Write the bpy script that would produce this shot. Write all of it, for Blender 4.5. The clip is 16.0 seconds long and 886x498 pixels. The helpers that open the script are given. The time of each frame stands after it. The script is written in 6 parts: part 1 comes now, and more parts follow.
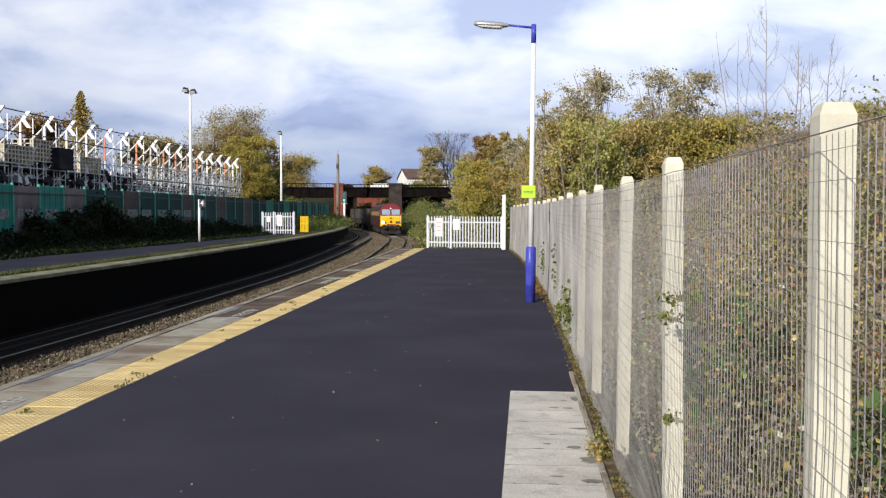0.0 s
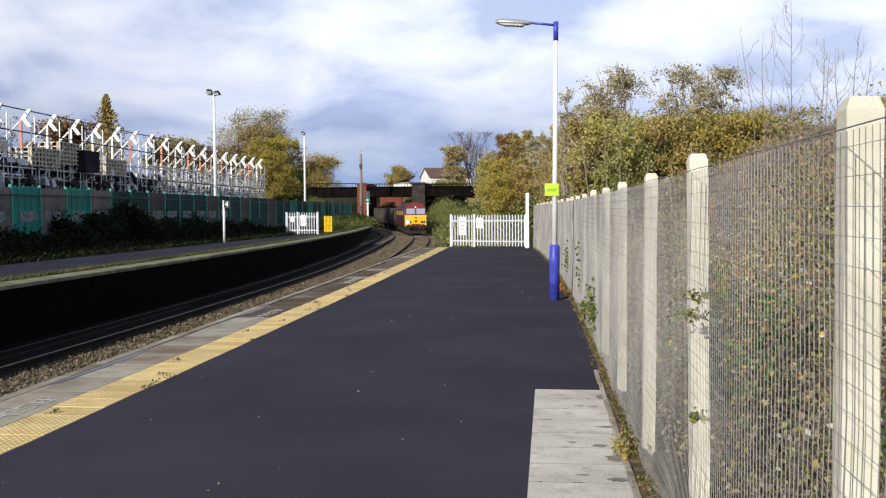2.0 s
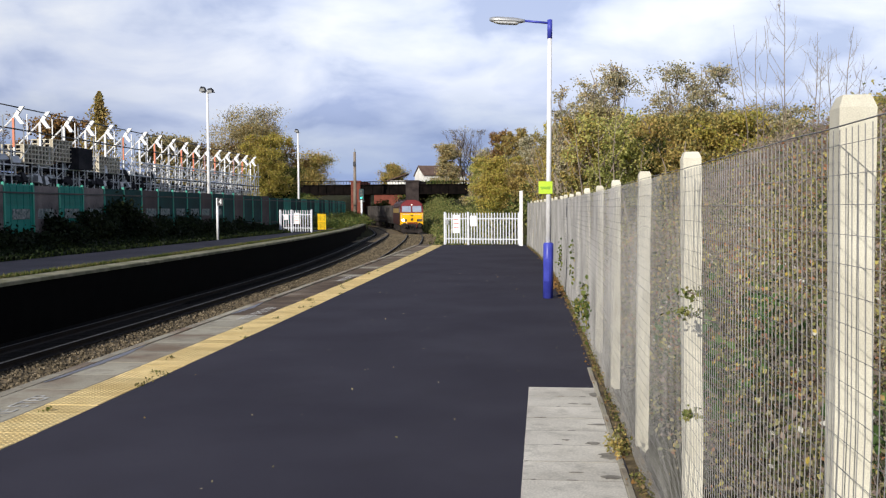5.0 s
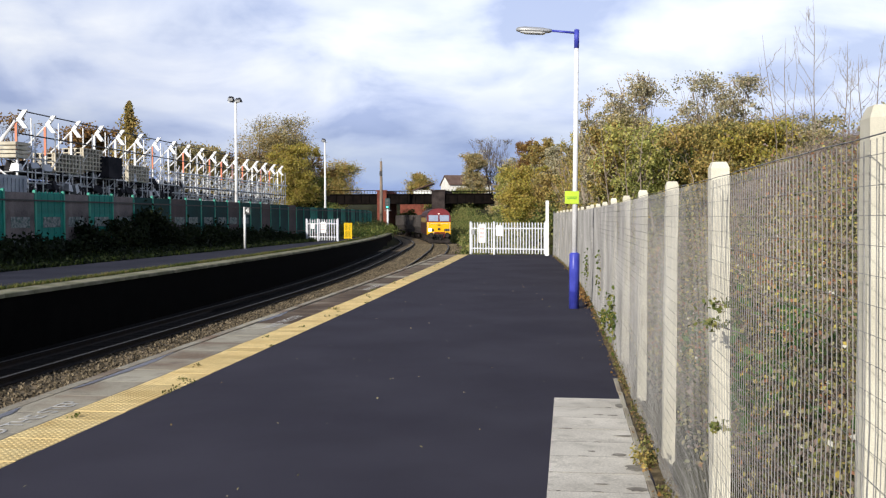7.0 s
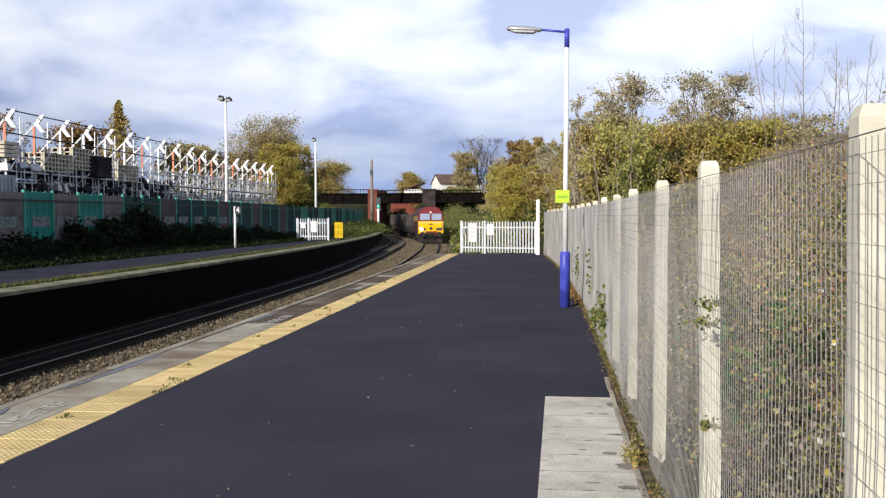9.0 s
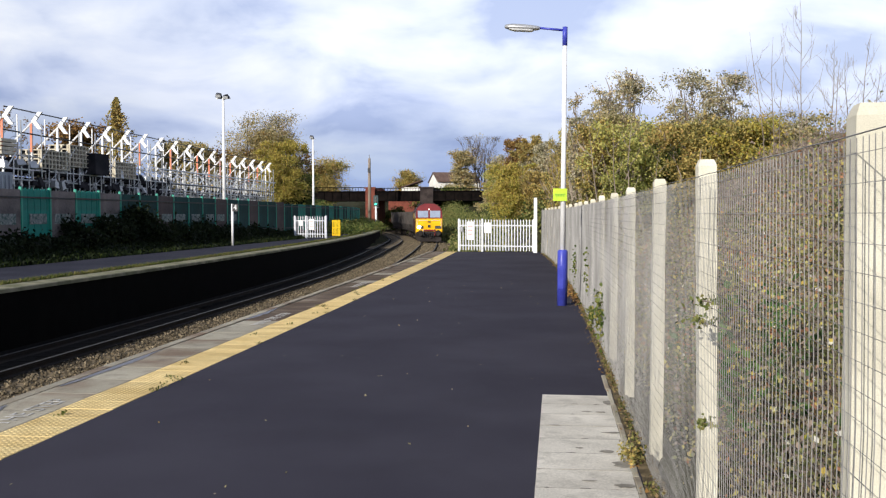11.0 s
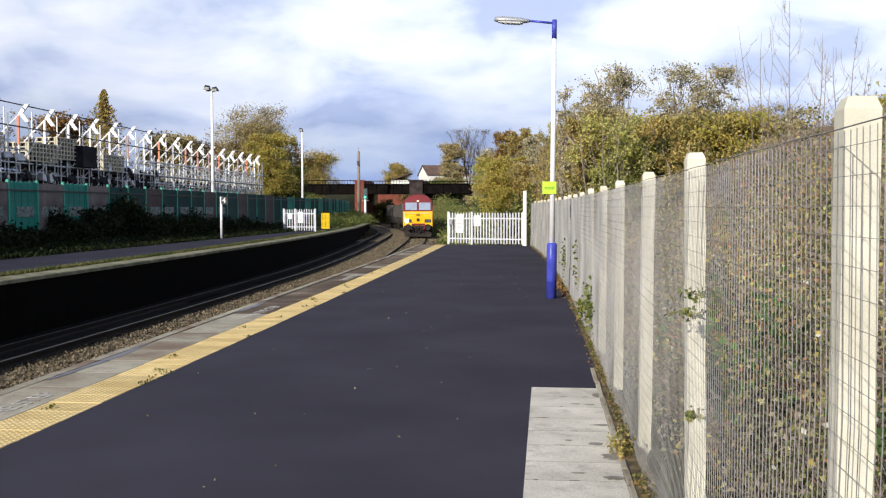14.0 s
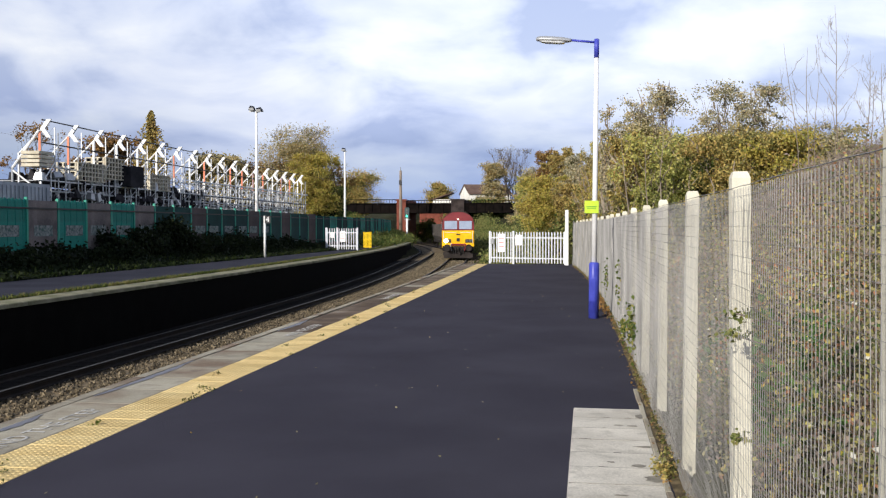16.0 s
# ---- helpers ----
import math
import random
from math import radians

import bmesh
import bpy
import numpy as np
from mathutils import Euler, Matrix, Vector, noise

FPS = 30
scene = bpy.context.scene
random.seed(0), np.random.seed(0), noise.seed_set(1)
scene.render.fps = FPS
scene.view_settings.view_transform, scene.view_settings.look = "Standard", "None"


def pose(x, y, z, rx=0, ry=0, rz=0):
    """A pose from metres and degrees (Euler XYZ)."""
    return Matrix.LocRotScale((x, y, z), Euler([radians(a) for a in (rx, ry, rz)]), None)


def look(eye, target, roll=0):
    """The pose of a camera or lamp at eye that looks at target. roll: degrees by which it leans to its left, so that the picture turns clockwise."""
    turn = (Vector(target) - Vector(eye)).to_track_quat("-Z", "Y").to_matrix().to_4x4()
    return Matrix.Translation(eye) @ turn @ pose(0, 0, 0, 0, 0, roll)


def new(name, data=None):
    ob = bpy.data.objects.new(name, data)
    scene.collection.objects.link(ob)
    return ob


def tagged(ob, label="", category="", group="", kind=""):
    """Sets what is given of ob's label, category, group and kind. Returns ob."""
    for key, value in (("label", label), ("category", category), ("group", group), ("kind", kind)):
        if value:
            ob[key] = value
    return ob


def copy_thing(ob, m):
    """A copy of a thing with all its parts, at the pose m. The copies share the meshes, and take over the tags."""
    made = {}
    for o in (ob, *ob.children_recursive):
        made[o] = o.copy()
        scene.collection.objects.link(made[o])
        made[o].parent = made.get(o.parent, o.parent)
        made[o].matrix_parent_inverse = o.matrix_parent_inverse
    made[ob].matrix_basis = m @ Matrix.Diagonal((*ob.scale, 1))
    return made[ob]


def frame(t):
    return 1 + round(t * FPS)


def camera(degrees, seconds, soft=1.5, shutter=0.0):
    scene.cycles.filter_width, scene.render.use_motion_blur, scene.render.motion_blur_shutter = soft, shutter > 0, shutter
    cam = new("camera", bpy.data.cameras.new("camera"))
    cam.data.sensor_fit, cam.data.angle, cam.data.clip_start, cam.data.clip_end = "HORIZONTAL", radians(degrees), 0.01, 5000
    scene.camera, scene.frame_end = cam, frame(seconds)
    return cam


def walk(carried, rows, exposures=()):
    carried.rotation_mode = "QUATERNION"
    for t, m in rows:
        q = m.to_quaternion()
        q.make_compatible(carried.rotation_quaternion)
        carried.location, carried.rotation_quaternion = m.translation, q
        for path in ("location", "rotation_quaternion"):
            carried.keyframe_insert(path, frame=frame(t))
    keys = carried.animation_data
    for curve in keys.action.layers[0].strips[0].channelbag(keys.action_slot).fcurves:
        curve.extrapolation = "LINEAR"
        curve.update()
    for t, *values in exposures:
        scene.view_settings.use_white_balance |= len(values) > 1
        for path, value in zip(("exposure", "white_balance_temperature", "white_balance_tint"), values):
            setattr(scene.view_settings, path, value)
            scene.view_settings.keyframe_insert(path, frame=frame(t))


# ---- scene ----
EYE_HEIGHT = 2.0
cam = camera(50.05, 16.0, soft=1.25)


def held(yaw, pitch, roll):
    """The standing camera, turned left by yaw, down by pitch, leaning by roll."""
    return pose(0, 0, EYE_HEIGHT, 90 - pitch, 0, yaw) @ pose(0, 0, 0, 0, 0, roll)


PATH = [
    (0.0, 4.926, 2.303, 0.105), (0.5, 4.905, 2.097, 0.080), (1.0, 5.408, 2.123, -0.346), (1.5, 6.404, 2.017, -0.289),
    (2.0, 6.347, 2.369, -0.399), (2.5, 6.061, 2.276, -0.445), (3.0, 6.073, 2.585, -0.448), (3.5, 6.200, 2.344, -0.417),
    (4.0, 5.957, 2.495, -0.369), (6.3, 6.160, 2.516, -0.177), (6.5, 7.238, 2.598, -0.203), (7.0, 7.528, 1.921, -0.148),
    (7.5, 7.686, 2.223, -0.242), (8.0, 7.391, 2.041, -0.291), (8.5, 6.937, 1.962, -0.194), (9.0, 6.972, 1.976, -0.223),
    (11.5, 6.681, 2.135, 0.024), (12.0, 6.059, 2.171, -0.009), (12.5, 6.659, 2.267, -0.001), (13.0, 7.249, 1.540, 0.070),
    (13.5, 7.123, 1.702, 0.124), (14.0, 6.185, 2.521, -0.083), (14.5, 7.303, 1.846, -0.116), (15.0, 8.33, 1.471, -0.006),
    (15.5, 8.41, 1.501, -0.022), (16.0, 8.69, 1.361, -0.028),
]
EXPOSURE = [(0.0, 0.0), (3.5, -0.03), (4.2, -0.06), (6.4, -0.09), (7.0, 0.02), (9.0, 0.05), (12.0, 0.05), (14.5, 0.11), (15.5, 0.04), (16.0, 0.03)]
walk(cam, [(t, held(y, p, r)) for t, y, p, r in PATH], EXPOSURE)

# ---- sky, sun and exposure ----
SUN_WAY = Vector((0.40, 0.82, -0.38)).normalized()      # the way the light travels
SUN_ELEVATION = math.asin(-SUN_WAY.z)
SUN_TURN = math.atan2(-SUN_WAY.x, -SUN_WAY.y)
SKY_STRENGTH = 0.10

sun = new("sun", bpy.data.lights.new("sun", "SUN"))
sun.data.energy, sun.data.angle, sun.data.color = 5.2, radians(0.53), (1.0, 0.94, 0.84)
sun.matrix_world = look((0, 0, 60), Vector((0, 0, 60)) + SUN_WAY)


def make_world():
    world = bpy.data.worlds.new("sky")
    scene.world = world
    world.use_nodes = True
    nt = world.node_tree
    nt.nodes.clear()
    N, L = nt.nodes.new, nt.links.new
    sky = N("ShaderNodeTexSky")
    sky.sky_type, sky.sun_disc = "NISHITA", False
    sky.sun_elevation, sky.sun_rotation = SUN_ELEVATION, SUN_TURN
    co = N("ShaderNodeTexCoord")
    sep = N("ShaderNodeSeparateXYZ")
    L(co.outputs["Generated"], sep.inputs[0])
    # clouds lie on a flat layer: spread the direction by its height
    high = N("ShaderNodeMath"); high.operation = "MAXIMUM"; high.inputs[1].default_value = 0.0
    L(sep.outputs[2], high.inputs[0])
    add = N("ShaderNodeMath"); add.operation = "ADD"; add.inputs[1].default_value = 0.30
    L(high.outputs[0], add.inputs[0])
    flat = N("ShaderNodeCombineXYZ")
    for k in (0, 1):
        div = N("ShaderNodeMath"); div.operation = "DIVIDE"
        L(sep.outputs[k], div.inputs[0]); L(add.outputs[0], div.inputs[1]); L(div.outputs[0], flat.inputs[k])
    n1 = N("ShaderNodeTexNoise"); n1.inputs["Scale"].default_value = 2.9; n1.inputs["Detail"].default_value = 6
    n1.inputs["Roughness"].default_value = 0.5; n1.inputs["Distortion"].default_value = 0.3
    n2 = N("ShaderNodeTexNoise"); n2.inputs["Scale"].default_value = 1.5; n2.inputs["Detail"].default_value = 5
    off = N("ShaderNodeVectorMath"); off.operation = "ADD"; off.inputs[1].default_value = (7.3, 2.1, 0)
    L(flat.outputs[0], n1.inputs["Vector"]); L(flat.outputs[0], off.inputs[0]); L(off.outputs[0], n2.inputs["Vector"])
    # the cloud layer: blue-grey and far at the horizon, white above, thinner and bluer overhead
    wob = N("ShaderNodeMath"); wob.operation = "MULTIPLY_ADD"; wob.inputs[1].default_value = 0.12; wob.inputs[2].default_value = -0.06
    L(n2.outputs[0], wob.inputs[0])
    lift = N("ShaderNodeMath"); lift.operation = "ADD"
    L(high.outputs[0], lift.inputs[0]); L(wob.outputs[0], lift.inputs[1])
    layer = N("ShaderNodeValToRGB")
    stops = [(0.0, (3.2, 4.5, 7.8)), (0.045, (3.8, 4.7, 7.3)), (0.075, (5.3, 6.0, 8.0)), (0.115, (7.9, 8.4, 10.2)), (0.18, (10.2, 10.5, 11.4)), (0.26, (9.0, 9.6, 11.3)), (0.45, (3.7, 4.2, 5.5)), (1.0, (2.2, 2.5, 3.4))]
    e = layer.color_ramp.elements
    e[0].position, e[0].color = stops[0][0], (*stops[0][1], 1)
    e[1].position, e[1].color = stops[-1][0], (*stops[-1][1], 1)
    for at, c in stops[1:-1]:
        e.new(at).color = (*c, 1)
    L(lift.outputs[0], layer.inputs[0])
    puff = N("ShaderNodeValToRGB")
    e = puff.color_ramp.elements
    e[0].position, e[0].color = 0.36, (0.60, 0.67, 0.86, 1)
    e[1].position, e[1].color = 0.62, (1.18, 1.17, 1.13, 1)
    e.new(0.47).color = (0.90, 0.94, 1.04, 1)
    L(n1.outputs[0], puff.inputs[0])
    lit = N("ShaderNodeVectorMath"); lit.operation = "MULTIPLY"
    L(layer.outputs[0], lit.inputs[0]); L(puff.outputs[0], lit.inputs[1])
    west = N("ShaderNodeMapRange"); west.interpolation_type = "SMOOTHSTEP"
    for slot, v in ((1, -0.60), (2, -0.08), (3, 0.80), (4, 1.0)):
        west.inputs[slot].default_value = v
    L(sep.outputs[0], west.inputs[0])
    heavy = N("ShaderNodeVectorMath"); heavy.operation = "SCALE"
    L(lit.outputs[0], heavy.inputs[0]); L(west.outputs[0], heavy.inputs["Scale"])
    mix = N("ShaderNodeMix"); mix.data_type = "RGBA"; mix.inputs["Factor"].default_value = 0.88
    L(sky.outputs[0], mix.inputs["A"]); L(heavy.outputs[0], mix.inputs["B"])
    bg = N("ShaderNodeBackground"); bg.inputs[1].default_value = SKY_STRENGTH
    out = N("ShaderNodeOutputWorld")
    L(mix.outputs["Result"], bg.inputs[0]); L(bg.outputs[0], out.inputs[0])


make_world()

# ---- materials ----
def material(name, colors, scale=4.0, rough=0.8, metal=0.0, bump=0.3, fine=60.0, spots=0.0, spot_color=(0.05, 0.05, 0.05),
             vary=0.0, island=False, stretch=(1, 1, 1), emit=0.0, low=0.35, high=0.65, space="Object", spec=0.25):
    """Colours blended by coarse noise, darkened and lightened by fine grain, with stains, piece-to-piece variation and relief."""
    m = bpy.data.materials.new(name)
    m.use_nodes = True
    nt = m.node_tree
    N, L = nt.nodes.new, nt.links.new
    b = nt.nodes["Principled BSDF"]
    b.inputs["Metallic"].default_value = metal
    b.inputs["Specular IOR Level"].default_value = spec
    co = N("ShaderNodeTexCoord")
    mp = N("ShaderNodeMapping"); mp.inputs["Scale"].default_value = stretch
    if vary and not island:
        # each piece takes its own part of the pattern
        own = N("ShaderNodeObjectInfo")
        far = N("ShaderNodeMath"); far.operation = "MULTIPLY"; far.inputs[1].default_value = 83.0
        L(own.outputs["Random"], far.inputs[0])
        shift = N("ShaderNodeVectorMath"); shift.operation = "ADD"
        L(co.outputs[space], shift.inputs[0]); L(far.outputs[0], shift.inputs[1])
        L(shift.outputs[0], mp.inputs[0])
    else:
        L(co.outputs[space], mp.inputs[0])
    coarse = N("ShaderNodeTexNoise"); coarse.inputs["Scale"].default_value = scale; coarse.inputs["Detail"].default_value = 5
    L(mp.outputs[0], coarse.inputs["Vector"])
    ramp = N("ShaderNodeValToRGB")
    els = ramp.color_ramp.elements
    els[0].position, els[0].color = low, (*colors[0], 1)
    els[1].position, els[1].color = high, (*colors[-1], 1)
    for k, c in enumerate(colors[1:-1]):
        el = els.new(low + (high - low) * (k + 1) / (len(colors) - 1)); el.color = (*c, 1)
    L(coarse.outputs[0], ramp.inputs[0])
    last = ramp.outputs[0]
    grain = N("ShaderNodeTexNoise"); grain.inputs["Scale"].default_value = fine; grain.inputs["Detail"].default_value = 3
    L(mp.outputs[0], grain.inputs["Vector"])
    if spots:
        st = N("ShaderNodeTexNoise"); st.inputs["Scale"].default_value = scale * 2.7; st.inputs["Detail"].default_value = 8; st.inputs["Roughness"].default_value = 0.65
        L(mp.outputs[0], st.inputs["Vector"])
        rg = N("ShaderNodeMapRange"); rg.inputs[1].default_value = 0.52; rg.inputs[2].default_value = 0.72; rg.inputs[4].default_value = spots
        L(st.outputs[0], rg.inputs[0])
        mx = N("ShaderNodeMix"); mx.data_type = "RGBA"; mx.inputs["B"].default_value = (*spot_color, 1)
        L(rg.outputs[0], mx.inputs["Factor"]); L(last, mx.inputs["A"])
        last = mx.outputs["Result"]
    hsv = N("ShaderNodeHueSaturation")
    val = N("ShaderNodeMapRange"); val.inputs[1].default_value = 0.3; val.inputs[2].default_value = 0.7
    val.inputs[3].default_value, val.inputs[4].default_value = 0.82, 1.18
    L(grain.outputs[0], val.inputs[0])
    vout = val.outputs[0]
    if vary:
        src = N("ShaderNodeNewGeometry").outputs["Random Per Island"] if island else N("ShaderNodeObjectInfo").outputs["Random"]
        rv = N("ShaderNodeMapRange"); rv.inputs[3].default_value, rv.inputs[4].default_value = 1 - vary, 1 + vary
        L(src, rv.inputs[0])
        mu = N("ShaderNodeMath"); mu.operation = "MULTIPLY"
        L(vout, mu.inputs[0]); L(rv.outputs[0], mu.inputs[1]); vout = mu.outputs[0]
    L(vout, hsv.inputs["Value"]); L(last, hsv.inputs["Color"])
    L(hsv.outputs[0], b.inputs["Base Color"])
    rr = N("ShaderNodeMapRange"); rr.inputs[3].default_value, rr.inputs[4].default_value = max(0.03, rough - 0.12), min(1, rough + 0.12)
    L(coarse.outputs[0], rr.inputs[0]); L(rr.outputs[0], b.inputs["Roughness"])
    if bump:
        bp = N("ShaderNodeBump"); bp.inputs["Strength"].default_value = bump; bp.inputs["Distance"].default_value = 0.01
        L(grain.outputs[0], bp.inputs["Height"]); L(bp.outputs[0], b.inputs["Normal"])
    if emit:
        b.inputs["Emission Color"].default_value = (*colors[0], 1); b.inputs["Emission Strength"].default_value = emit
    return m


def leaf_material(name, colors, rough=0.55, through_light=0.38, patch=0.55, drift=1.5, chance=1.0):
    """Leaves: each takes its colour by chance out of a ramp; some light comes through."""
    m = bpy.data.materials.new(name)
    m.use_nodes = True
    nt = m.node_tree
    N, L = nt.nodes.new, nt.links.new
    b = nt.nodes["Principled BSDF"]
    b.inputs["Roughness"].default_value = rough
    b.inputs["Specular IOR Level"].default_value = 0.12
    geo = N("ShaderNodeNewGeometry")
    ramp = N("ShaderNodeValToRGB")
    els = ramp.color_ramp.elements
    els[0].position, els[0].color = 0.0, (*colors[0], 1)
    els[1].position, els[1].color = 1.0, (*colors[-1], 1)
    for k, c in enumerate(colors[1:-1]):
        el = els.new((k + 1) / (len(colors) - 1)); el.color = (*c, 1)
    big = N("ShaderNodeTexNoise"); big.inputs["Scale"].default_value = patch; big.inputs["Detail"].default_value = 2
    co = N("ShaderNodeTexCoord"); L(co.outputs["Object"], big.inputs["Vector"])
    a = N("ShaderNodeMath"); a.operation = "MULTIPLY_ADD"; a.inputs[1].default_value = drift; a.inputs[2].default_value = -drift / 2
    L(big.outputs[0], a.inputs[0])
    s = N("ShaderNodeMath"); s.operation = "ADD"; s.use_clamp = True
    r = N("ShaderNodeMath"); r.operation = "MULTIPLY_ADD"; r.inputs[1].default_value = chance; r.inputs[2].default_value = 0.5 - chance / 2
    L(geo.outputs["Random Per Island"], r.inputs[0])
    L(a.outputs[0], s.inputs[0]); L(r.outputs[0], s.inputs[1])
    L(s.outputs[0], ramp.inputs[0]); L(ramp.outputs[0], b.inputs["Base Color"])
    tr = N("ShaderNodeBsdfTranslucent"); L(ramp.outputs[0], tr.inputs[0])
    mix = N("ShaderNodeMixShader"); mix.inputs[0].default_value = through_light
    out = nt.nodes["Material Output"]
    L(b.outputs[0], mix.inputs[1]); L(tr.outputs[0], mix.inputs[2]); L(mix.outputs[0], out.inputs[0])
    return m


def plain(name, color, rough=0.5, metal=0.0, emit=0.0):
    return material(name, [tuple(c * 0.88 for c in color), color], 3.0, rough, metal, 0.06, 80, emit=emit, spec=0.5)


ASPHALT = material("asphalt", [(0.0425, 0.0408, 0.0555), (0.0565, 0.0545, 0.072)], 0.5, 0.93, bump=0.5, fine=160, spots=0.2, spot_color=(0.034, 0.033, 0.038), spec=0.04)
ASPHALT_FAR = material("old_asphalt", [(0.029, 0.030, 0.042), (0.045, 0.046, 0.062)], 0.6, 0.9, bump=0.4, fine=90, spec=0.04)
CRACK = material("joint_dirt", [(0.07, 0.065, 0.055), (0.16, 0.15, 0.13)], 8.0, 0.95, bump=0.3)
STAIN = material("damp_stain", [(0.17, 0.155, 0.13), (0.30, 0.28, 0.24)], 9.0, 0.8, bump=0.2)
FLAG_JOINT = material("joint_grit", [(0.24, 0.22, 0.19), (0.40, 0.37, 0.32)], 6.0, 0.95, bump=0.3)
CONCRETE = material("pale_concrete", [(0.51, 0.48, 0.42), (0.66, 0.625, 0.55)], 1.6, 0.85, bump=0.2, fine=70, spots=0.5, spot_color=(0.20, 0.19, 0.16), vary=0.07, spec=0.06)
COPING = material("grey_coping", [(0.22, 0.165, 0.12), (0.33, 0.30, 0.235), (0.40, 0.37, 0.295)], 0.9, 0.8, bump=0.35, fine=90, spots=0.55, spot_color=(0.10, 0.085, 0.075), vary=0.12, spec=0.06)
COPING_BROWN = material("brown_coping", [(0.10, 0.072, 0.052), (0.155, 0.118, 0.088), (0.27, 0.23, 0.185)], 1.1, 0.8, bump=0.35, fine=90, spots=0.4, spot_color=(0.06, 0.05, 0.045), vary=0.2, low=0.36, high=0.72, spec=0.06)
COPING_FAR = material("weathered_far_coping", [(0.15, 0.15, 0.09), (0.30, 0.28, 0.20)], 1.6, 0.9, bump=0.3, fine=40, spots=0.5, spot_color=(0.09, 0.10, 0.04), vary=0.1, spec=0.06)
TACTILE = material("yellow_tactile", [(0.56, 0.41, 0.18), (0.70, 0.55, 0.27)], 1.8, 0.75, bump=0.2, fine=90, spots=0.35, spot_color=(0.30, 0.24, 0.12), vary=0.08, spec=0.06)
POST_CONCRETE = material("post_concrete", [(0.56, 0.53, 0.43), (0.68, 0.65, 0.54)], 5.0, 0.85, bump=0.04, fine=320, spots=0.12, spot_color=(0.42, 0.39, 0.31), vary=0.06)
# Platform wall brick: shade is put into a near-black base colour.
SHADE_BRICK = material("shade_black_brick", [(0.0027, 0.0025, 0.0023), (0.0054, 0.0049, 0.0045)], 2.5, 0.95, bump=0.4, fine=30, spec=0.04)
BALLAST = material("ballast_stone", [(0.068, 0.054, 0.034), (0.175, 0.14, 0.092)], 6.0, 0.9, bump=0.3, fine=90, vary=0.65, island=True)
BALLAST_BED = material("ballast_bed", [(0.095, 0.07, 0.038), (0.25, 0.19, 0.115)], 7.0, 0.95, bump=1.0, fine=28)
# Dark copy of the ballast, with shadow put into the colour.
BALLAST_SHADE = material("shade_ballast", [(0.006, 0.0055, 0.005), (0.016, 0.014, 0.012)], 9.0, 0.95, bump=1.0, fine=28, spec=0.04)
# Rust, darkened further to hold the shade on the rail sides.
RAIL = material("shaded_rusty_rail", [(0.014, 0.011, 0.009), (0.028, 0.02, 0.015)], 5.0, 0.8, 0.1, bump=0.2)
RAIL_TOP = plain("worn_steel", (0.085, 0.08, 0.076), 0.6, 0.5)
SLEEPER = material("sleeper_concrete", [(0.10, 0.09, 0.08), (0.2, 0.185, 0.165)], 4.0, 0.9, bump=0.4)
# Dark copy of the sleeper for the far track, shadow painted in.
SLEEPER_SHADE = material("shaded_sleeper", [(0.008, 0.007, 0.006), (0.02, 0.018, 0.016)], 4.0, 0.95, bump=0.4, spec=0.04)
SOIL = material("soil", [(0.022, 0.022, 0.012), (0.05, 0.05, 0.022)], 1.2, 1.0, bump=0.8, fine=20, spec=0.04)
GALV = material("galvanised_wire", [(0.21, 0.206, 0.203), (0.33, 0.325, 0.32)], 1.2, 0.6, 0.2, bump=0.05)
WHITE = plain("white_paint", (0.82, 0.82, 0.82), 0.4)
BLUE = material("blue_paint", [(0.040, 0.050, 0.34), (0.060, 0.075, 0.44)], 4.0, 0.35, bump=0.06, spots=0.12, spot_color=(0.1, 0.1, 0.2))
GREY_METAL = plain("grey_metal", (0.36, 0.37, 0.38), 0.45, 0.5)
DARK_METAL = plain("dark_metal", (0.03, 0.03, 0.034), 0.5, 0.3)
LENS = plain("lamp_bowl", (0.55, 0.56, 0.57), 0.15)
LIME = plain("lime_sign", (0.50, 0.72, 0.03), 0.45)
GREEN_BAR = plain("green_print", (0.12, 0.33, 0.02), 0.5)
PALISADE = plain("palisade_white", (0.68, 0.70, 0.75), 0.45, 0.0)
NOTICE = plain("notice_white", (0.84, 0.82, 0.82), 0.5)
RED_PRINT = plain("faded_red_print", (0.60, 0.30, 0.30), 0.5)
YELLOW = material("yellow_plastic", [(0.72, 0.46, 0.01), (0.86, 0.58, 0.02)], 3.0, 0.45, bump=0.05)
GREEN_FENCE = material("green_fence_paint", [(0.008, 0.165, 0.13), (0.014, 0.25, 0.20)], 0.8, 0.6, bump=0.1, fine=30, spots=0.35, spot_color=(0.03, 0.05, 0.04))
GREEN_POST = plain("green_post_paint", (0.02, 0.30, 0.21), 0.5)
# Dark copy of the fence green, with shade put into the colour.
SHADED_BOARD = material("shaded_green_board", [(0.008, 0.034, 0.032), (0.016, 0.065, 0.06)], 1.0, 0.8, bump=0.1)
BROWN_BOARD = material("dull_brown_board", [(0.06, 0.048, 0.047), (0.11, 0.084, 0.082)], 1.0, 0.8, bump=0.1)
GREY_BOARD = material("grey_board", [(0.11, 0.10, 0.098), (0.23, 0.20, 0.19)], 1.1, 0.85, bump=0.15, fine=25, spots=0.4, spot_color=(0.17, 0.13, 0.12), spec=0.04)
PATCH = material("pale_patch", [(0.05, 0.10, 0.09), (0.30, 0.31, 0.30)], 13.0, 0.8, bump=0.1, fine=20, low=0.36, high=0.66)
WET = material("standing_water", [(0.09, 0.09, 0.11), (0.15, 0.147, 0.165)], 3.0, 0.35, bump=0.0, spec=0.25)
SCAF_WHITE = plain("white_steel", (0.80, 0.80, 0.80), 0.45)
